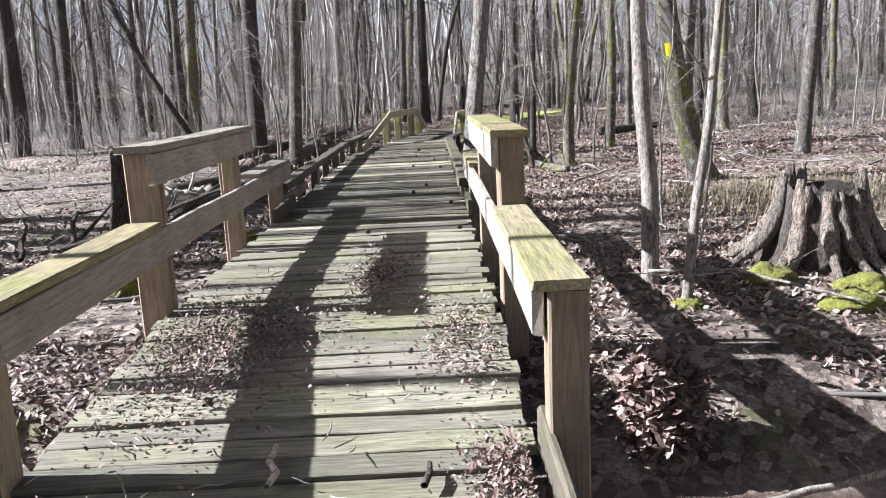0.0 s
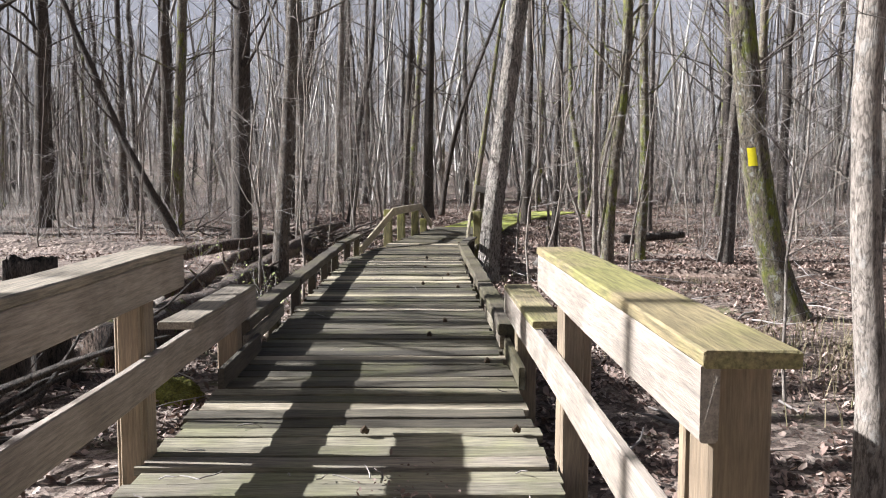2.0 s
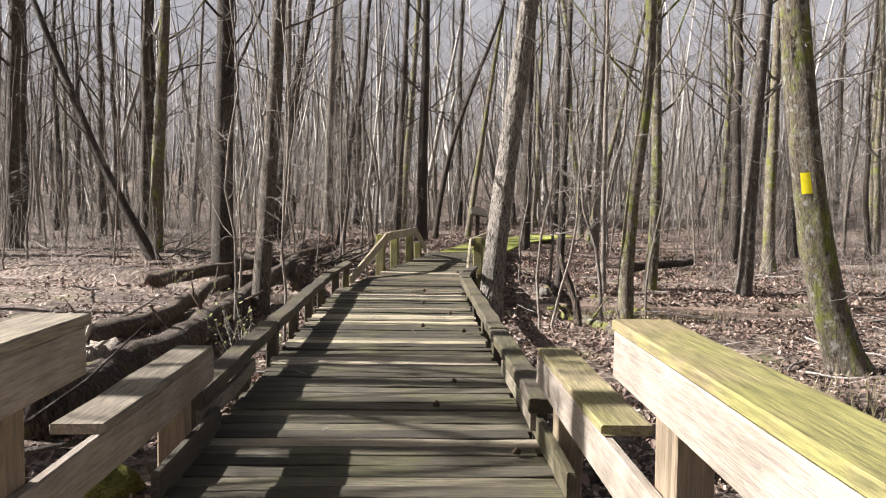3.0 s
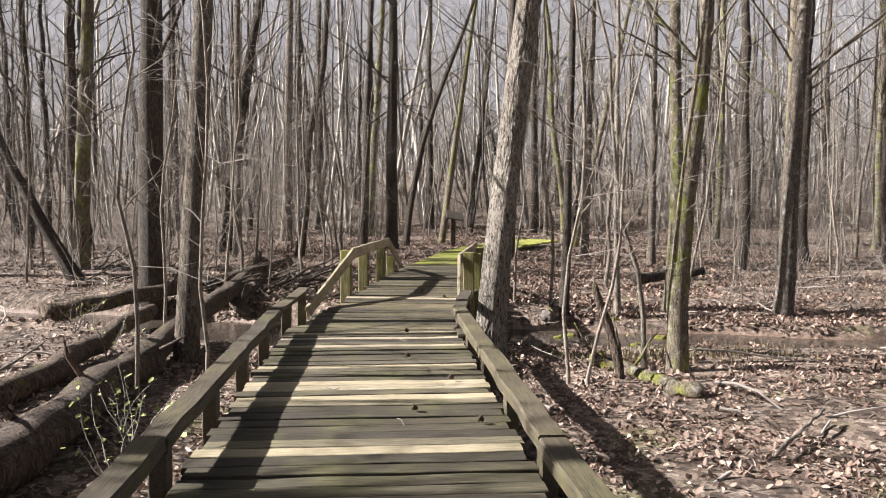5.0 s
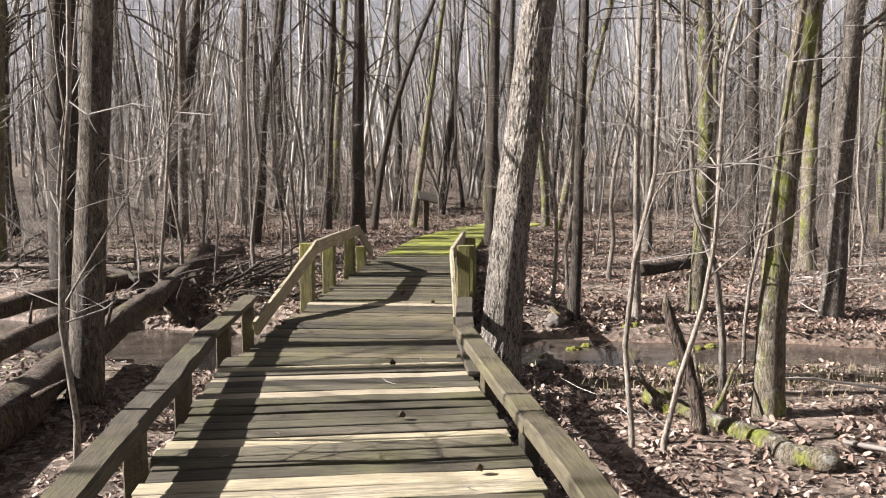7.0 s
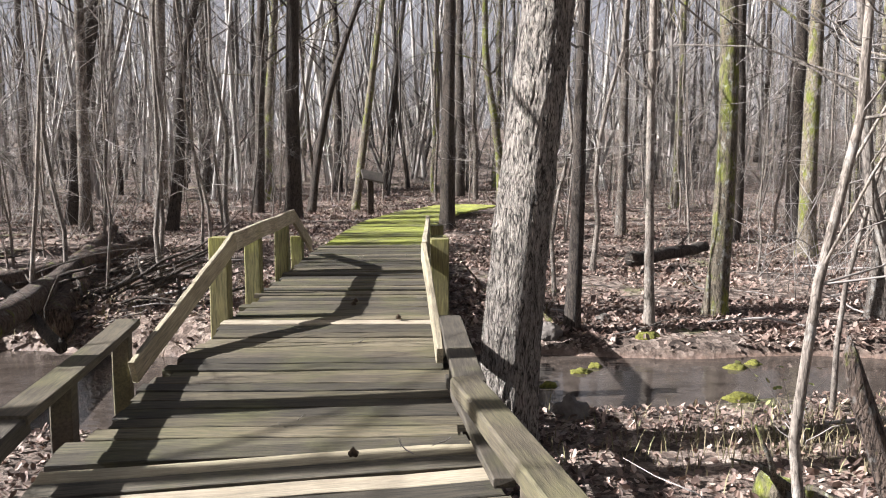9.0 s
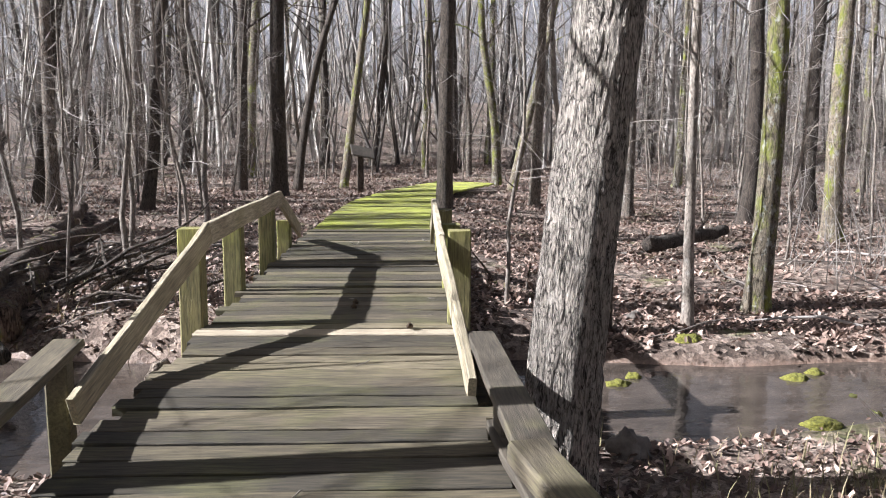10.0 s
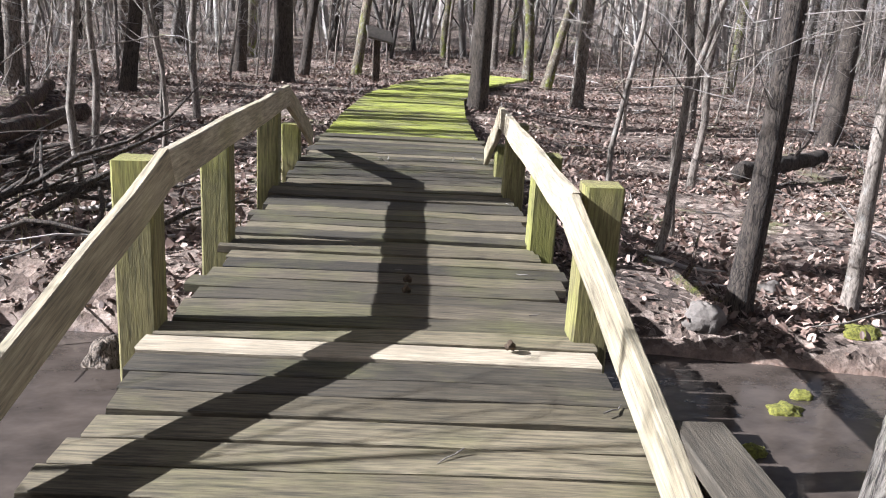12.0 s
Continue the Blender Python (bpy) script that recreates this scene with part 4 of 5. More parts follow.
# ---- fallen logs, stumps and rocks ----
def log(name, pts, radii, material, label, seed, category="log"):
    rng2 = random.Random(seed)
    base = Vector(pts[0])
    curve = []
    n = 22
    for i in range(n + 1):
        t = i / n * (len(pts) - 1)
        k = min(len(pts) - 2, int(t))
        a, b = Vector(pts[k]), Vector(pts[k + 1])
        c = a.lerp(b, t - k) - base
        bend = min(1.0, radii[0] * 8)
        curve.append((c.x + bend * 0.16 * noise.noise((i * 0.45, seed * 3.0, 1.0)), c.y, c.z + bend * 0.07 * noise.noise((i * 0.6, seed * 3.0, 5.0)) - 0.25 * radii[1]))
    rad = [(radii[0] + (radii[1] - radii[0]) * i / n) * (1 + 0.16 * noise.noise((i * 0.8, seed * 5.0, 9.0))) for i in range(n + 1)]
    tb = Tubes()
    tb.add(curve, rad, 14, 0.09, rng2)
    tb.f.append(tuple(range(13, -1, -1)))
    root = thing(name, base, label, category)
    part("log_body", tb.mesh(name), material, root)
    for k in range(4):
        stubs = Tubes()
        p = curve[rng2.randint(2, n - 1)]
        stubs.add(wander(rng2, p, (rng2.uniform(-1, 1), rng2.uniform(-0.5, 0.5), rng2.uniform(0.3, 1)), rng2.uniform(0.25, 0.7), 3, 0.2), [radii[1] * 0.25, radii[1] * 0.2, radii[1] * 0.14, 0.004], 6)
        part("branch_stub", stubs.mesh("branch_stub"), material, root)
    return root


log("fallen_log", [(-3.0, 9.4, -0.16), (-2.78, 12.5, -0.15), (-3.0, 16.5, -0.2), (-3.15, 23.0, -0.1)], (0.21, 0.13), M_LOG, "long thick rotting log lying along the boardwalk", 1)
log("fallen_log", [(-4.2, 11.2, -0.2), (-3.65, 14.2, -0.22), (-3.9, 19.0, -0.2)], (0.16, 0.1), M_LOG, "brown rotting log lying in the leaf litter", 2)
log("fallen_log", [(-3.95, 11.35, -0.2), (-3.25, 11.75, -0.2)], (0.17, 0.15), M_PALEWOOD, "short pale barkless log on the ground", 3)
log("fallen_log", [(-5.4, 19.0, -0.25), (-3.5, 22.5, -0.1), (-2.6, 25.5, 0.0)], (0.14, 0.09), M_LOG, "dark fallen log reaching over the creek", 4)
log("fallen_log", [(1.75, 15.35, -0.28), (2.25, 13.7, -0.3)], (0.07, 0.085), M_BARK_MOSSY, "short mossy log lying on the leaves", 5)
log("fallen_log", [(5.0, 24.0, -0.3), (7.0, 25.2, -0.25)], (0.12, 0.09), M_BARK_DARK, "dark log on the open wood floor", 6)
log("fallen_log", [(-2.85, 20.8, -0.4), (-3.3, 24.0, -0.12), (-3.9, 29.5, -0.1)], (0.18, 0.1), M_LOG, "long dark rotting log running back from the creek", 13)
log("fallen_log", [(1.75, 22.6, -0.3), (2.1, 21.4, -0.38), (2.42, 20.05, -0.5)], (0.05, 0.065), M_LOG, "slim dark log lying up the far creek bank", 12)
log("fallen_branch", [(-2.5, 19.6, -0.4), (-3.8, 21.9, -0.05), (-5.6, 24.0, 0.15)], (0.06, 0.04), M_BARK_DARK, "dark fallen branch caught on the creek bank", 7, "branch")
log("fallen_branch", [(1.5, 5.6, -0.2), (2.0, 5.3, -0.15), (2.6, 4.7, -0.25)], (0.014, 0.008), M_BARK_SMOOTH, "thin pale fallen branch across the bank", 8, "branch")
log("fallen_branch", [(1.2, 3.0, -0.6), (2.0, 3.1, -0.5), (3.2, 3.6, -0.4)], (0.018, 0.01), M_BARK_SMOOTH, "thin grey stick lying over the mud", 9, "branch")
log("fallen_branch", [(2.1, 12.0, -0.3), (2.9, 12.8, -0.22)], (0.016, 0.01), M_BARK_SMOOTH, "thin pale stick on the leaves", 10, "branch")


def stump(x, y, r, h, roots, material, label, seed, jag):
    r2 = random.Random(seed)
    z = ground_z(x, y)
    root = thing("tree_stump", (x, y, z), label, "stump")
    sides, rows = 72, 12
    verts, faces = [], []
    for i in range(rows + 1):
        t = i / rows
        for j in range(sides):
            a = 2 * math.pi * j / sides
            flare = 1 + 1.1 * (1 - t) ** 1.8 * (0.5 + 0.5 * math.cos(roots * a + seed)) ** 1.6 + 0.12 * (1 - t) * noise.noise((math.cos(a) * 2, math.sin(a) * 2, seed))
            groove = 1 - 0.2 * abs(math.sin(roots * 0.5 * a + seed * 0.5)) + 0.05 * noise.noise((math.cos(a) * 6, math.sin(a) * 6, seed + t))
            top = h * (1 + jag * noise.noise((math.cos(a) * 3, math.sin(a) * 3, seed * 2.0)))
            verts.append((math.cos(a) * r * flare * groove, math.sin(a) * r * flare * groove, -0.2 + (top + 0.2) * t))
    for i in range(rows):
        for j in range(sides):
            j2 = (j + 1) % sides
            faces.append((i * sides + j, i * sides + j2, (i + 1) * sides + j2, (i + 1) * sides + j))
    b = len(verts)
    for j in range(sides):
        v = verts[rows * sides + j]
        verts.append((v[0] * 0.72, v[1] * 0.72, v[2] - 0.12 * h - 0.06 * r2.random()))
    verts.append((0, 0, h * 0.6))
    for j in range(sides):
        j2 = (j + 1) % sides
        faces.append((rows * sides + j, rows * sides + j2, b + j2, b + j))
        faces.append((b + j, b + j2, b + sides))
    part("stump_wood", mesh_from("stump_wood", verts, faces, True), material, root)
    return root


def snag(x, y):
    r2 = random.Random(14)
    root = thing("dead_snag", (x, y, ground_z(x, y)), "dark broken dead stem leaning beside the mossy log", "snag")
    tb = Tubes()
    tb.add([(0.05 - 0.2 * t + 0.05 * math.sin(5 * t), 0.03 * t, -0.1 + 1.05 * t) for t in (0, 0.2, 0.4, 0.6, 0.8, 0.93, 1.0)], [0.06, 0.052, 0.046, 0.043, 0.04, 0.028, 0.006], 12, 0.14, r2)
    part("stem", tb.mesh("stem"), M_LOG, root)
    tb = Tubes()
    tb.add([(0.02, 0.0, 0.0), (0.03, -0.02, 0.35), (-0.04, -0.03, 0.72)], [0.024, 0.02, 0.004], 7, 0.15, r2)
    part("splinter", tb.mesh("splinter"), M_STUMP, root, "pale torn splinter of wood")


snag(1.72, 14.45)


def rooted_stump(x, y):
    r2 = random.Random(9)
    root = thing("tree_stump", (x, y, ground_z(x, y)), "broad rotten tree stump with splayed grey root ridges", "stump")
    verts, faces, sides, rows = [], [], 40, 7
    for i in range(rows + 1):
        t = i / rows
        for j in range(sides):
            a = 2 * math.pi * j / sides
            q = 0.3 + 0.24 * (1 - t) ** 2 + 0.05 * noise.noise((math.cos(a) * 3, math.sin(a) * 3, t * 2))
            verts.append((math.cos(a) * q, math.sin(a) * q, -0.15 + 0.72 * t * (1 + 0.14 * noise.noise((math.cos(a) * 2.5, math.sin(a) * 2.5, 4.0)))))
    for i in range(rows):
        for j in range(sides):
            j2 = (j + 1) % sides
            faces.append((i * sides + j, i * sides + j2, (i + 1) * sides + j2, (i + 1) * sides + j))
    b = len(verts)
    verts.append((0, 0, 0.3))
    faces += [(rows * sides + j, rows * sides + (j + 1) % sides, b) for j in range(sides)]
    part("stump_core", mesh_from("stump_core", verts, faces, True), M_BARK_DARK, root, "dark hollow rotten core")
    for k in range(17):
        a = 2 * math.pi * k / 17 + r2.uniform(-0.15, 0.15)
        out = r2.uniform(0.5, 0.85)
        top = r2.uniform(0.46, 0.74)
        pts, rad = [], []
        for i in range(9):
            t = i / 8
            q = 0.29 + (out - 0.29) * (t ** 3.0) + 0.06 * t
            bend = a + 0.22 * t * math.sin(k * 2.1)
            pts.append((math.cos(bend) * q, math.sin(bend) * q, top * (1 - t) ** 1.15 - 0.05 * t))
            rad.append((0.03 + 0.028 * math.sin(math.pi * min(1, t * 1.1))) * r2.uniform(0.75, 1.25))
        tb = Tubes()
        tb.add(pts, rad, 9, 0.14, r2)
        tb.f.append(tuple(range(8, -1, -1)))
        part("root_ridge", tb.mesh("root_ridge"), M_STUMP, root)


rooted_stump(2.98, 6.15)
stump(-3.35, 8.9, 0.2, 1.0, 5, M_BARK_DARK, "tall dark sawn tree stump beside the railing", 5, 0.04)


def mound(name, x, y, r, h, material, label, seed, category, z=None):
    bm = bmesh.new()
    bmesh.ops.create_icosphere(bm, subdivisions=4, radius=1.0)
    for v in bm.verts:
        d = 1 + 0.35 * noise.noise(v.co * 1.3 + Vector((seed, 0, 0))) + 0.16 * noise.noise(v.co * 5 + Vector((seed, 3, 0))) + 0.08 * noise.noise(v.co * 14 + Vector((seed, 7, 0)))
        v.co = Vector((v.co.x * r * d, v.co.y * r * 0.8 * d, v.co.z * h * d))
    for f in bm.faces:
        f.smooth = True
    me = bpy.data.meshes.new(name)
    bm.to_mesh(me)
    bm.free()
    me.materials.append(material)
    o = new(name, me)
    o.location = (x, y, ground_z(x, y) if z is None else z)
    return tagged(o, label, category)


mound("rock", 1.42, 17.1, 0.13, 0.13, M_ROCK, "small grey rock at the water's edge", 1, "rock")
mound("rock", 2.18, 19.8, 0.125, 0.12, M_ROCK, "rounded grey boulder on the creek bank", 2, "rock")
mound("sodden_stub", -1.4, 19.8, 0.1, 0.13, M_STUMP, "dark sodden stub standing in the creek", 5, "stub", -0.68)
mound("rock", 3.0, 20.3, 0.1, 0.08, M_ROCK, "small pale stone on the leaf litter", 3, "rock")
for k, (x, y, r) in enumerate(((2.2, 18.9, 0.1), (3.2, 19.6, 0.13), (3.7, 18.75, 0.12), (1.75, 18.5, 0.08), (2.95, 17.45, 0.12), (3.95, 18.85, 0.08), (2.4, 19.05, 0.07))):
    mound("moss_patch", x, y, r, 0.05, M_MOSS, "low cushion of yellow-green moss in the creek", 10 + k, "moss", max(ground_z(x, y), -0.71))
for k, (x, y, r, h) in enumerate(((2.35, 5.55, 0.17, 0.12), (2.6, 4.9, 0.17, 0.1), (3.0, 4.85, 0.2, 0.12), (3.3, 5.15, 0.16, 0.1), (2.75, 4.55, 0.12, 0.07), (-2.1, 8.4, 0.2, 0.16), (-2.5, 6.3, 0.16, 0.3), (1.6, 5.0, 0.12, 0.06), (1.85, 15.0, 0.12, 0.08), (2.9, 5.3, 0.2, 0.1), (-4.3, 20.0, 0.22, 0.2))):
    mound("moss_patch", x, y, r, h, M_MOSS, "bright yellow-green moss cushion on the ground", 30 + k, "moss")


def brush_pile(x, y, count, spread, label, seed):
    r2 = random.Random(seed)
    tb = Tubes()
    for _ in range(count):
        px, py = r2.gauss(0, spread), r2.gauss(0, spread * 0.8)
        a = r2.gauss(0.9, 0.7)
        z = ground_z(x + px, y + py) - ground_z(x, y) + r2.uniform(0.02, 0.3)
        ln = r2.uniform(0.5, 1.9)
        rr = r2.uniform(0.006, 0.03)
        tb.add(wander(r2, (px, py, z), (math.cos(a), math.sin(a), r2.gauss(0.08, 0.18)), ln, 5, 0.14), [rr, rr, rr * 0.9, rr * 0.7, rr * 0.5, rr * 0.2], 5)
    o = new("brush_pile", tb.mesh("brush_pile"))
    o.data.materials.append(M_BARK_DARK)
    o.location = (x, y, ground_z(x, y))
    tagged(o, label, "brush pile", kind="stuff")


brush_pile(-3.0, 22.3, 42, 0.75, "tangle of dark dead branches on the creek bank", 1)
brush_pile(-2.15, 21.4, 20, 0.3, "washed-up roots and sticks on the creek bank", 3)
brush_pile(-3.3, 6.9, 18, 0.25, "dark dead sticks heaped under the railing", 2)
brush_pile(-6.5, 24.5, 26, 0.9, "dead branches lying among the trees", 5)


def leafing_shrub(x, y, seed):
    r2 = random.Random(seed)
    root = thing("shrub", (x, y, ground_z(x, y)), "small shrub with fresh yellow-green leaves", "shrub", "leafing shrubs")
    stems, spots = Tubes(), []
    for _ in range(7):
        a = r2.uniform(0, 6.28)
        path = wander(r2, (0, 0, 0), (math.cos(a) * 0.6, math.sin(a) * 0.6, 1), r2.uniform(0.35, 0.7), 6, 0.2)
        stems.add(path, [0.005, 0.0045, 0.004, 0.0035, 0.003, 0.002, 0.001], 4)
        for p in path[2:]:
            spots.append((p[0] + r2.gauss(0, 0.03), p[1] + r2.gauss(0, 0.03), p[2] + r2.gauss(0, 0.02)))
    tagged(part("stem_tuft", stems.mesh("stem_tuft"), M_TWIG, root), kind="stuff")
    tagged(part("foliage", leaf_cloud("foliage", spots, 0.024, r2), M_BUDS, root), kind="stuff")


# ---- sign by the path ----
def info_sign():
    x, y = 1.92, 34.2
    root = thing("trail_sign", (x, y, ground_z(x, y)), "wooden trail information panel on a short post", "sign")
    o = part("post", board(0.16, 0.14, 1.2, 401, 0.01), M_BARK_DARK, root)
    o.location = (0, 0, 0.4)
    o = part("panel", board(0.6, 0.45, 0.05, 402, 0.01, 0.002), M_PANEL, root, "grey tilted display panel")
    o.location = (0.05, -0.05, 1.05)
    o.rotation_euler = (radians(35), radians(12), radians(10))


info_sign()


# ---- loose leaves, grass and deck litter ----
def leaf_cloud(name, spots, size, r, lift=0.0, sides=6):
    """Small folded leaves at the given places, each with its own turn."""
    verts, faces = [], []
    for x, y, z in spots:
        a, b = r.uniform(0, 6.28), r.uniform(0.5, 1.25) * size
        ca, sa = math.cos(a), math.sin(a)
        tilt, roll, cup = r.gauss(0, 0.5), r.gauss(0, 0.5), r.uniform(-0.2, 0.6) * b
        w = r.uniform(0.45, 0.8)
        n = len(verts)
        rise = (abs(tilt) + abs(roll) * w) * b * 0.6 + max(0.0, -cup) * 0.5
        ring = [(0.0, 0.0, 0.0)]
        if sides == 4:
            ring = []
        for k in range(sides):
            q = b * r.uniform(0.68, 1.12)
            c6, s6 = math.cos(k * 2 * math.pi / sides), math.sin(k * 2 * math.pi / sides)
            ring.append((c6 * q, s6 * q * w, cup * (0.5 + 0.5 * abs(s6))))
        for u, v, h in ring:
            verts.append((x + ca * u - sa * v, y + sa * u + ca * v, z + 0.006 + lift + rise + h + u * tilt + v * roll))
        faces += [(n, n + 1, n + 2), (n, n + 2, n + 3)] if sides == 4 else [(n, n + 1 + k, n + 1 + (k + 1) % 6) for k in range(6)]
    return mesh_from(name, verts, faces)


def ground_leaves():
    r = random.Random(11)
    def strew(count, reach, start, spread, grow_by):
        spots = []
        while len(spots) < count:
            y = start + reach * r.random() ** 1.1
            x = -0.4 + 0.1 * y + r.gauss(0, 1) * (spread + grow_by * y)
            z = ground_z(x, y)
            if near_walk(x, y, 0.02) and y > 24 or (z < (-0.52 if y < 6 else -0.66) and r.random() > 0.06):
                continue
            if noise.noise((x * 0.8, y * 0.8, 9.0)) < -0.2 and r.random() < 0.8 or noise.noise((x * 3.1, y * 3.1, 2.0)) < -0.3 and r.random() < 0.7:
                continue
            spots.append((x, y, z))
        return spots
    for spots, size, sides in ((strew(76000, 21.5, -0.5, 2.2, 0.12), 0.025, 6), (strew(95000, 28.0, 18.5, 1.5, 0.2), 0.038, 4)):
        o = new("leaf_litter", leaf_cloud("leaf_litter", spots, size, r, sides=sides))
        o.data.materials.append(M_LEAF)
        tagged(o, "loose brown dead leaves covering the woodland floor", "leaves", kind="stuff")


ground_leaves()
for k, (x, y) in enumerate(((-2.15, 12.3), (-2.4, 12.9), (-2.1, 11.7), (-4.6, 18.0), (-3.6, 16.2), (2.6, 16.2))):
    leafing_shrub(x, y, 40 + k)


def deck_leaves():
    r = random.Random(12)
    spots = []
    while len(spots) < 7500:
        k = r.random()
        if k < 0.5:
            x, y = r.gauss(-1.12, 0.24), r.gauss(3.75, 0.42)
        elif k < 0.72:
            x, y = r.gauss(-0.38, 0.1), r.gauss(4.9, 0.4)
        elif k < 0.86:
            x, y = r.gauss(0.1, 0.14), r.gauss(3.7, 0.3)
        else:
            x, y = r.gauss(0.2, 0.1), r.gauss(2.45, 0.16)
        if -1.5 < x < 0.26:
            spots.append((x, y, 0.018 + deck_z(y)))
    o = new("deck_litter", leaf_cloud("deck_litter", spots, 0.0112, r))
    o.data.materials.append(M_CRUMB)
    tagged(o, "dry leaf crumbs drifted on the deck boards", "leaves", kind="stuff")
    tb = Tubes()
    for k in range(170):
        y = r.uniform(2.0, 6.0) if k < 130 else r.uniform(6, 23)
        mid = -0.6 + max(0.0, y - KNEE_Y) * 0.176
        x = mid + r.uniform(-0.85, 0.85)
        a = r.uniform(0, 6.28)
        ln = r.uniform(0.03, 0.16)
        tb.add(wander(r, (x, y, 0.024 + deck_z(y)), (math.cos(a), math.sin(a), 0.0), ln, 3, 0.25), [0.003, 0.0035, 0.003, 0.0015], 4)
    o = new("deck_twigs", tb.mesh("deck_twigs"))
    o.data.materials.append(M_TWIG)
    tagged(o, "small broken twigs strewn on the deck boards", "twigs", kind="stuff")


deck_leaves()


def deck_stick(pts, radius, label, seed):
    r = random.Random(seed)
    pts = [(px, py, pz + deck_z(py)) for px, py, pz in pts]
    tb = Tubes()
    tb.add(pts, [radius * r.uniform(0.8, 1.1) for _ in pts], 7, 0.15, r)
    o = new("stick", tb.mesh("stick"))
    o.data.materials.append(M_PALEWOOD if seed % 2 else M_BARK_DARK)
    tagged(o, label, "stick")


deck_stick([(-0.62, 2.42, 0.035), (-0.6, 2.5, 0.04), (-0.64, 2.58, 0.036), (-0.63, 2.68, 0.04)], 0.013, "short pale crooked stick lying on the deck", 1)
deck_stick([(-0.1, 2.38, 0.033), (-0.08, 2.45, 0.036), (-0.08, 2.52, 0.034)], 0.011, "short dark stick lying on the deck", 2)
deck_stick([(-1.0, 2.2, 0.035), (-0.85, 2.28, 0.04), (-0.72, 2.34, 0.036)], 0.01, "grey stick lying on the near deck boards", 4)


def seed_ball(x, y):
    bm = bmesh.new()
    bmesh.ops.create_icosphere(bm, subdivisions=2, radius=0.017)
    for i, v in enumerate(bm.verts):
        if i % 2:
            v.co *= 1.45
    me = bpy.data.meshes.new("seed_ball")
    bm.to_mesh(me)
    bm.free()
    me.materials.append(M_SEED)
    o = new("seed_ball", me)
    o.location = (x, y, 0.038)
    tagged(o, "small spiky brown seed ball on the deck", "seed ball", "seed balls")


for x, y in ((0.18, 6.49), (-0.57, 6.48), (-0.24, 8.95), (0.15, 8.0), (-0.1, 9.6), (0.1, 11.8), (-0.28, 13.9), (-0.25, 15.23), (0.37, 18.17), (0.08, 18.85), (0.11, 19.0), (-0.3, 12.1), (0.02, 13.0)):
    seed_ball(x, y)


def grass_patch(cx, cy, sx, sy, count, height, label, seed, material):
    r = random.Random(seed)
    verts, faces = [], []
    for _ in range(count):
        x, y = r.gauss(cx, sx), r.gauss(cy, sy)
        if near_walk(x, y, 0.25):
            continue
        z = ground_z(x, y) - 0.02
        h = height * r.uniform(0.4, 1.2)
        a = r.uniform(0, 6.28)
        bx, by = math.cos(a) * h * r.uniform(0.1, 0.7), math.sin(a) * h * r.uniform(0.1, 0.7)
        px, py = -math.sin(a) * 0.0035, math.cos(a) * 0.0035
        n = len(verts)
        verts += [(x - px, y - py, z), (x + px, y + py, z), (x + bx * 0.4 + px, y + by * 0.4 + py, z + h * 0.6), (x + bx * 0.4 - px, y + by * 0.4 - py, z + h * 0.6), (x + bx, y + by, z + h)]
        faces += [(n, n + 1, n + 2, n + 3), (n + 3, n + 2, n + 4)]
    o = new("dry_grass", mesh_from("dry_grass", verts, faces))
    o.data.materials.append(material)
    tagged(o, label, "grass", kind="stuff")


grass_patch(4.6, 9.4, 1.2, 0.9, 2400, 0.24, "thin dry straw-coloured grass on the woodland floor", 1, M_GRASS)
grass_patch(3.0, 16.4, 1.0, 0.35, 900, 0.16, "short dry grass tufts along the creek bank", 2, M_GRASS)
grass_patch(-3.5, 21.5, 1.5, 0.8, 700, 0.2, "short grass tufts beyond the creek", 3, M_GRASS)


def leaf_heap():
    r = random.Random(21)
    x, y = 0.99, 3.48
    z = ground_z(x, y)
    spots = []
    for _ in range(1700):
        a, c = r.uniform(0, 6.28), r.random()
        q = 0.175 * (1 - c ** 4) ** 0.5 * r.uniform(0.8, 1.15)
        spots.append((x + math.cos(a) * q, y + math.sin(a) * q, z + 0.47 * c))
    o = new("leaf_heap", leaf_cloud("leaf_heap", spots, 0.032, r))
    o.data.materials.append(M_CRUMB)
    tagged(o, "upright clump of dead leaves caught on a sapling stub", "leaf heap", kind="stuff")
    mound("soil_clump", x, y, 0.14, 0.42, M_STUMP, "dark clump of roots and soil beside the bridge", 8, "soil clump")


leaf_heap()

# ---- deck beams and planks ----
deck_a = thing("boardwalk", (-0.62, 8.0, -0.1), "weathered timber boardwalk with cross-laid grey and green planks", "boardwalk", kind="structure")
for x in (-1.35, -0.62, 0.12):
    o = part("beam", board(0.09, 11.7, 0.16, 500, cuts=2), M_BEAM, deck_a)
    o.location = (x + 0.62, 2.05, -0.025)
    o = part("beam", board(0.09, 4.0, 0.16, 503, cuts=2), M_BEAM, deck_a)
    o.location = (x + 0.62, 2.24 - 8.0, -0.03 + deck_z(2.24))
    o.rotation_euler = (math.atan(RAMP), 0, 0)
deck_b = thing("footbridge", tuple(on_bridge(4.4, 0, -0.1)), "weathered timber footbridge crossing the creek", "footbridge", kind="structure")
for c in (-0.66, 0.0, 0.66):
    o = part("beam", board(0.09, 8.7, 0.2, 510, cuts=2), M_BEAM, deck_b)
    o.location = SIDE * c + DIR * 0.1 + Vector((0, 0, -0.03))
    o.rotation_euler = (0, 0, radians(YAW))
deck_c = thing("mossy_walkway", (3.0, 31.0, -0.2), "low walkway of planks overgrown with bright green moss", "walkway", kind="structure")

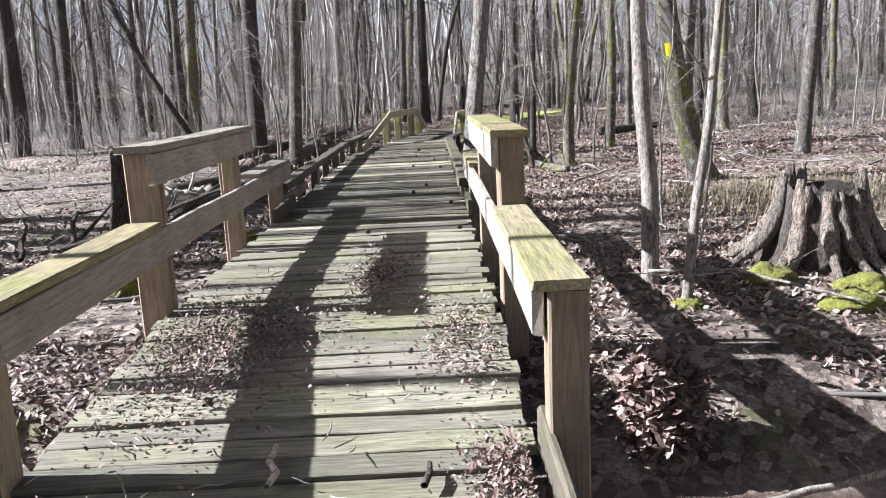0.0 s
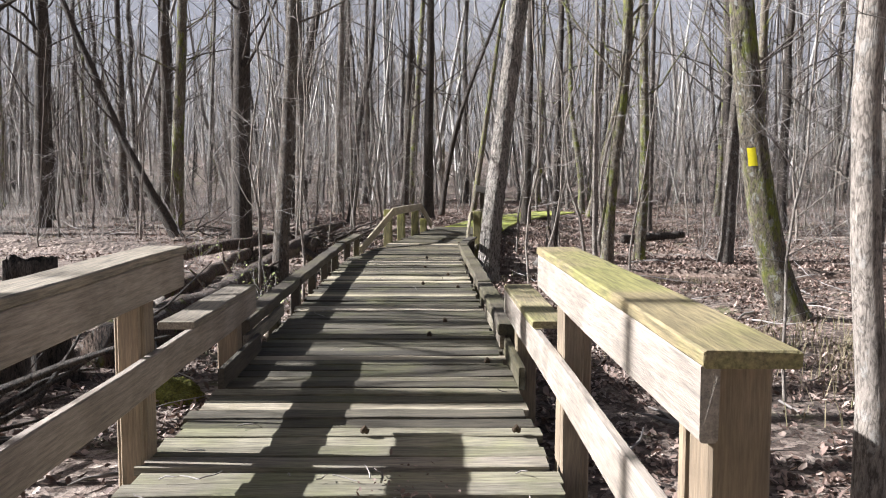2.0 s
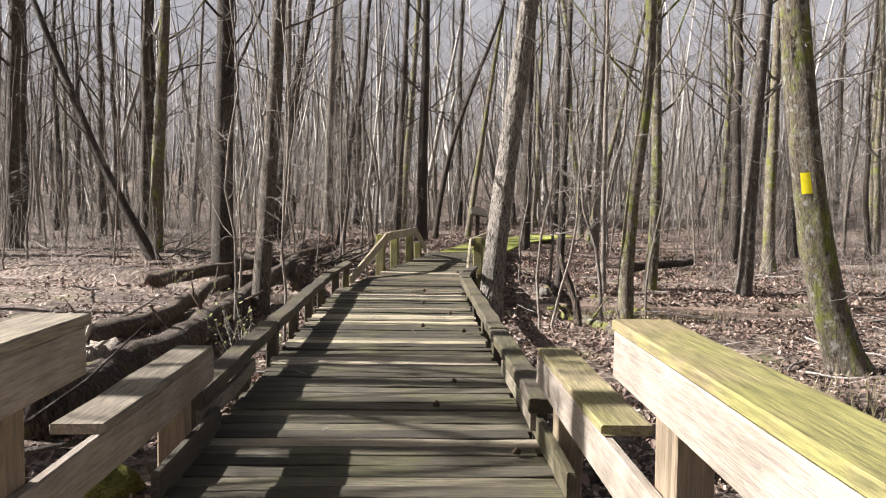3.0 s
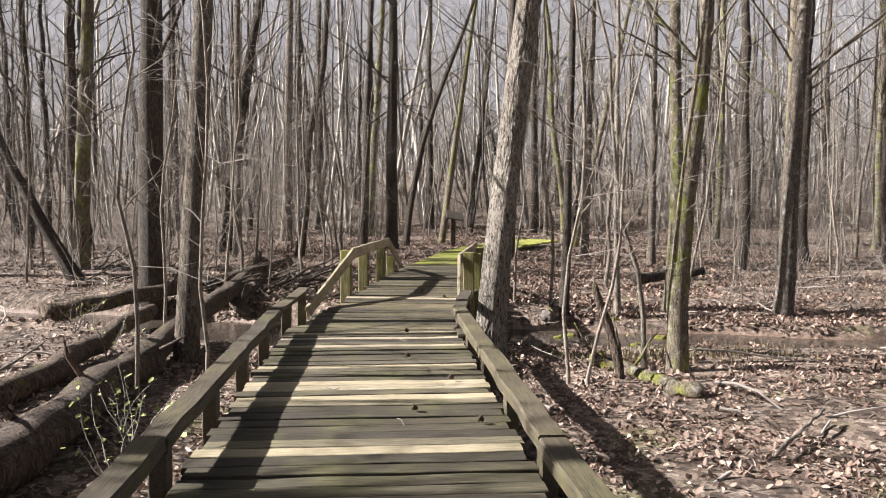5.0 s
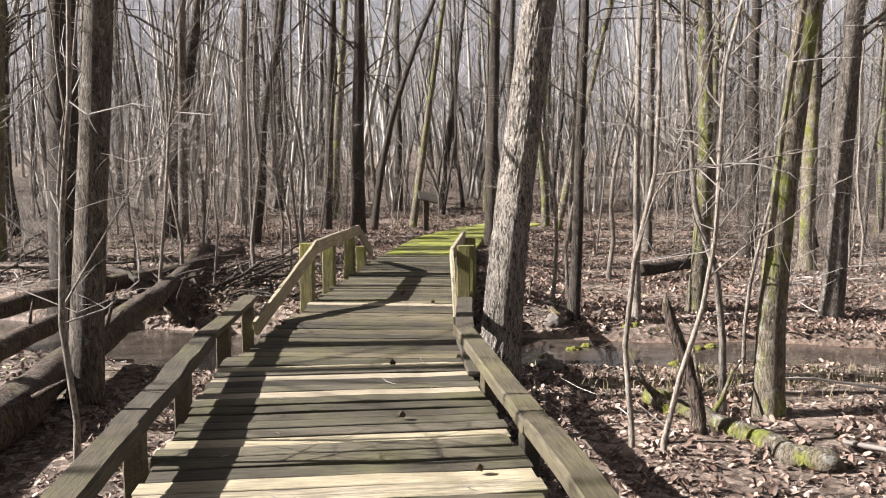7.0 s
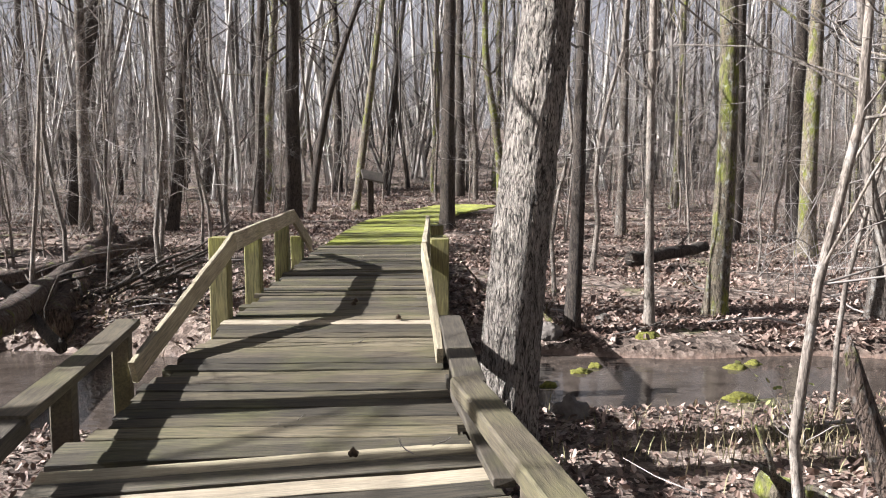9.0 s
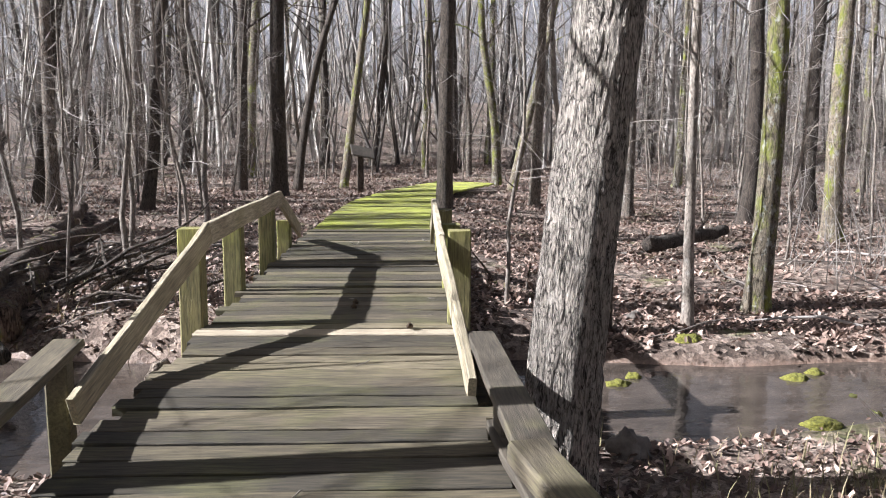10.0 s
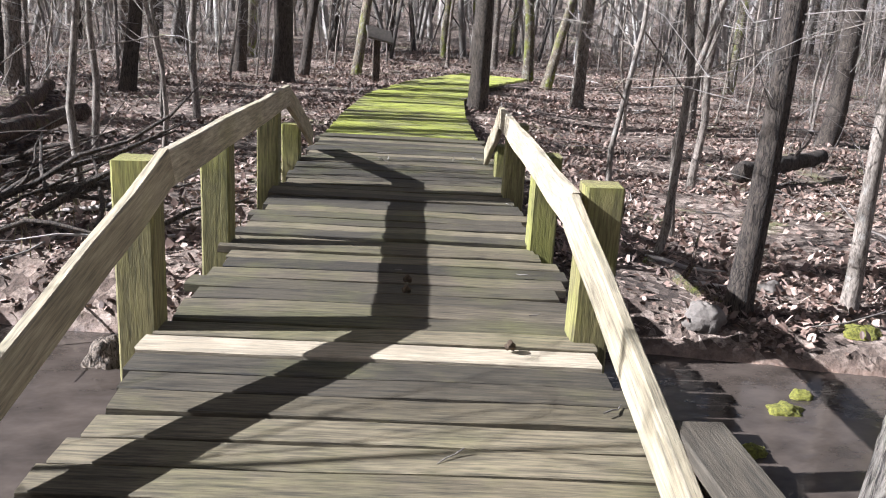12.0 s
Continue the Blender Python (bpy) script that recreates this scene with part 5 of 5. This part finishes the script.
PLANKS = [board(1.82, BOARD_W, BOARD_T, 600 + k, 0.004, 0.004, 5) for k in range(7)]
BRIDGE_PLANKS = [board(1.72, BOARD_W, BOARD_T, 620 + k, 0.004, 0.004, 5) for k in range(7)]
RAMP_PLANKS = [board(1.82, BOARD_W, BOARD_T, 650 + k, 0.004, 0.005, 5) for k in range(6)]
PALE_PLANKS = [board(1.82, BOARD_W, BOARD_T, 660 + k, 0.004, 0.003, 5) for k in range(3)]
PALE_PLANK = board(1.72, BOARD_W, BOARD_T, 633, 0.007, 0.003, 4)
MOSS_PLANKS = [board(1.75, BOARD_W, 0.05, 640 + k, 0.012, 0.007, 4) for k in range(4)]
rp = random.Random(31)
PALE_AT = (8.25, 11.35, 12.6, 13.05, 13.65, 14.6, 14.95, 15.25)
y = 0.3
while y < KNEE_Y - 0.05:
    pale = any(abs(y - p) < PITCH / 2 for p in PALE_AT)
    o = part("plank", rp.choice(PALE_PLANKS if pale else RAMP_PLANKS if y < 6.6 else PLANKS), M_PLANK_PALE if pale else M_DECK_RAMP if y < 6.6 else M_DECK, deck_a, "pale newer replacement plank" if pale else "")
    o.location = (rp.gauss(0, 0.016), y - 8.0, 0.081 + deck_z(y) + rp.gauss(0, 0.004))
    o.rotation_euler = (rp.gauss(0, 0.02) + (math.atan(RAMP) if y < RAMP_END else 0.0), 0, rp.gauss(0, 0.004))
    y += PITCH
# wedge-cut planks in the knee
s = 0.0
for k in range(2):
    o = part("plank", PLANKS[k], M_DECK, deck_a)
    o.location = (0.0, y - 8.0 + k * 0.11, 0.0805 - 0.004 * k)
    o.rotation_euler = (0, 0, radians(-3.3 * (k + 1)))
s = y + 0.22 - KNEE_Y
while s < 8.75:
    pale = abs(s - 2.83) < PITCH / 2
    o = part("plank", PALE_PLANK if pale else rp.choice(BRIDGE_PLANKS), M_PLANK_PALE if pale else M_DECK_B, deck_b, "pale newer replacement plank" if pale else "")
    o.location = on_bridge(s, rp.gauss(0, 0.03), -0.019 + rp.gauss(0, 0.004)) - deck_b.location
    o.rotation_euler = (rp.gauss(0, 0.02), 0, radians(YAW) + rp.gauss(0, 0.004))
    s += PITCH
s = 0.0
while moss_point(s):
    p, d = moss_point(s)
    o = part("plank", rp.choice(MOSS_PLANKS), M_MOSSDECK, deck_c)
    o.location = p + Vector((0, 0, rp.gauss(0, 0.006))) - deck_c.location
    o.rotation_euler = (rp.gauss(0, 0.015), 0, math.atan2(-d.x, d.y) + rp.gauss(0, 0.008))
    s += PITCH
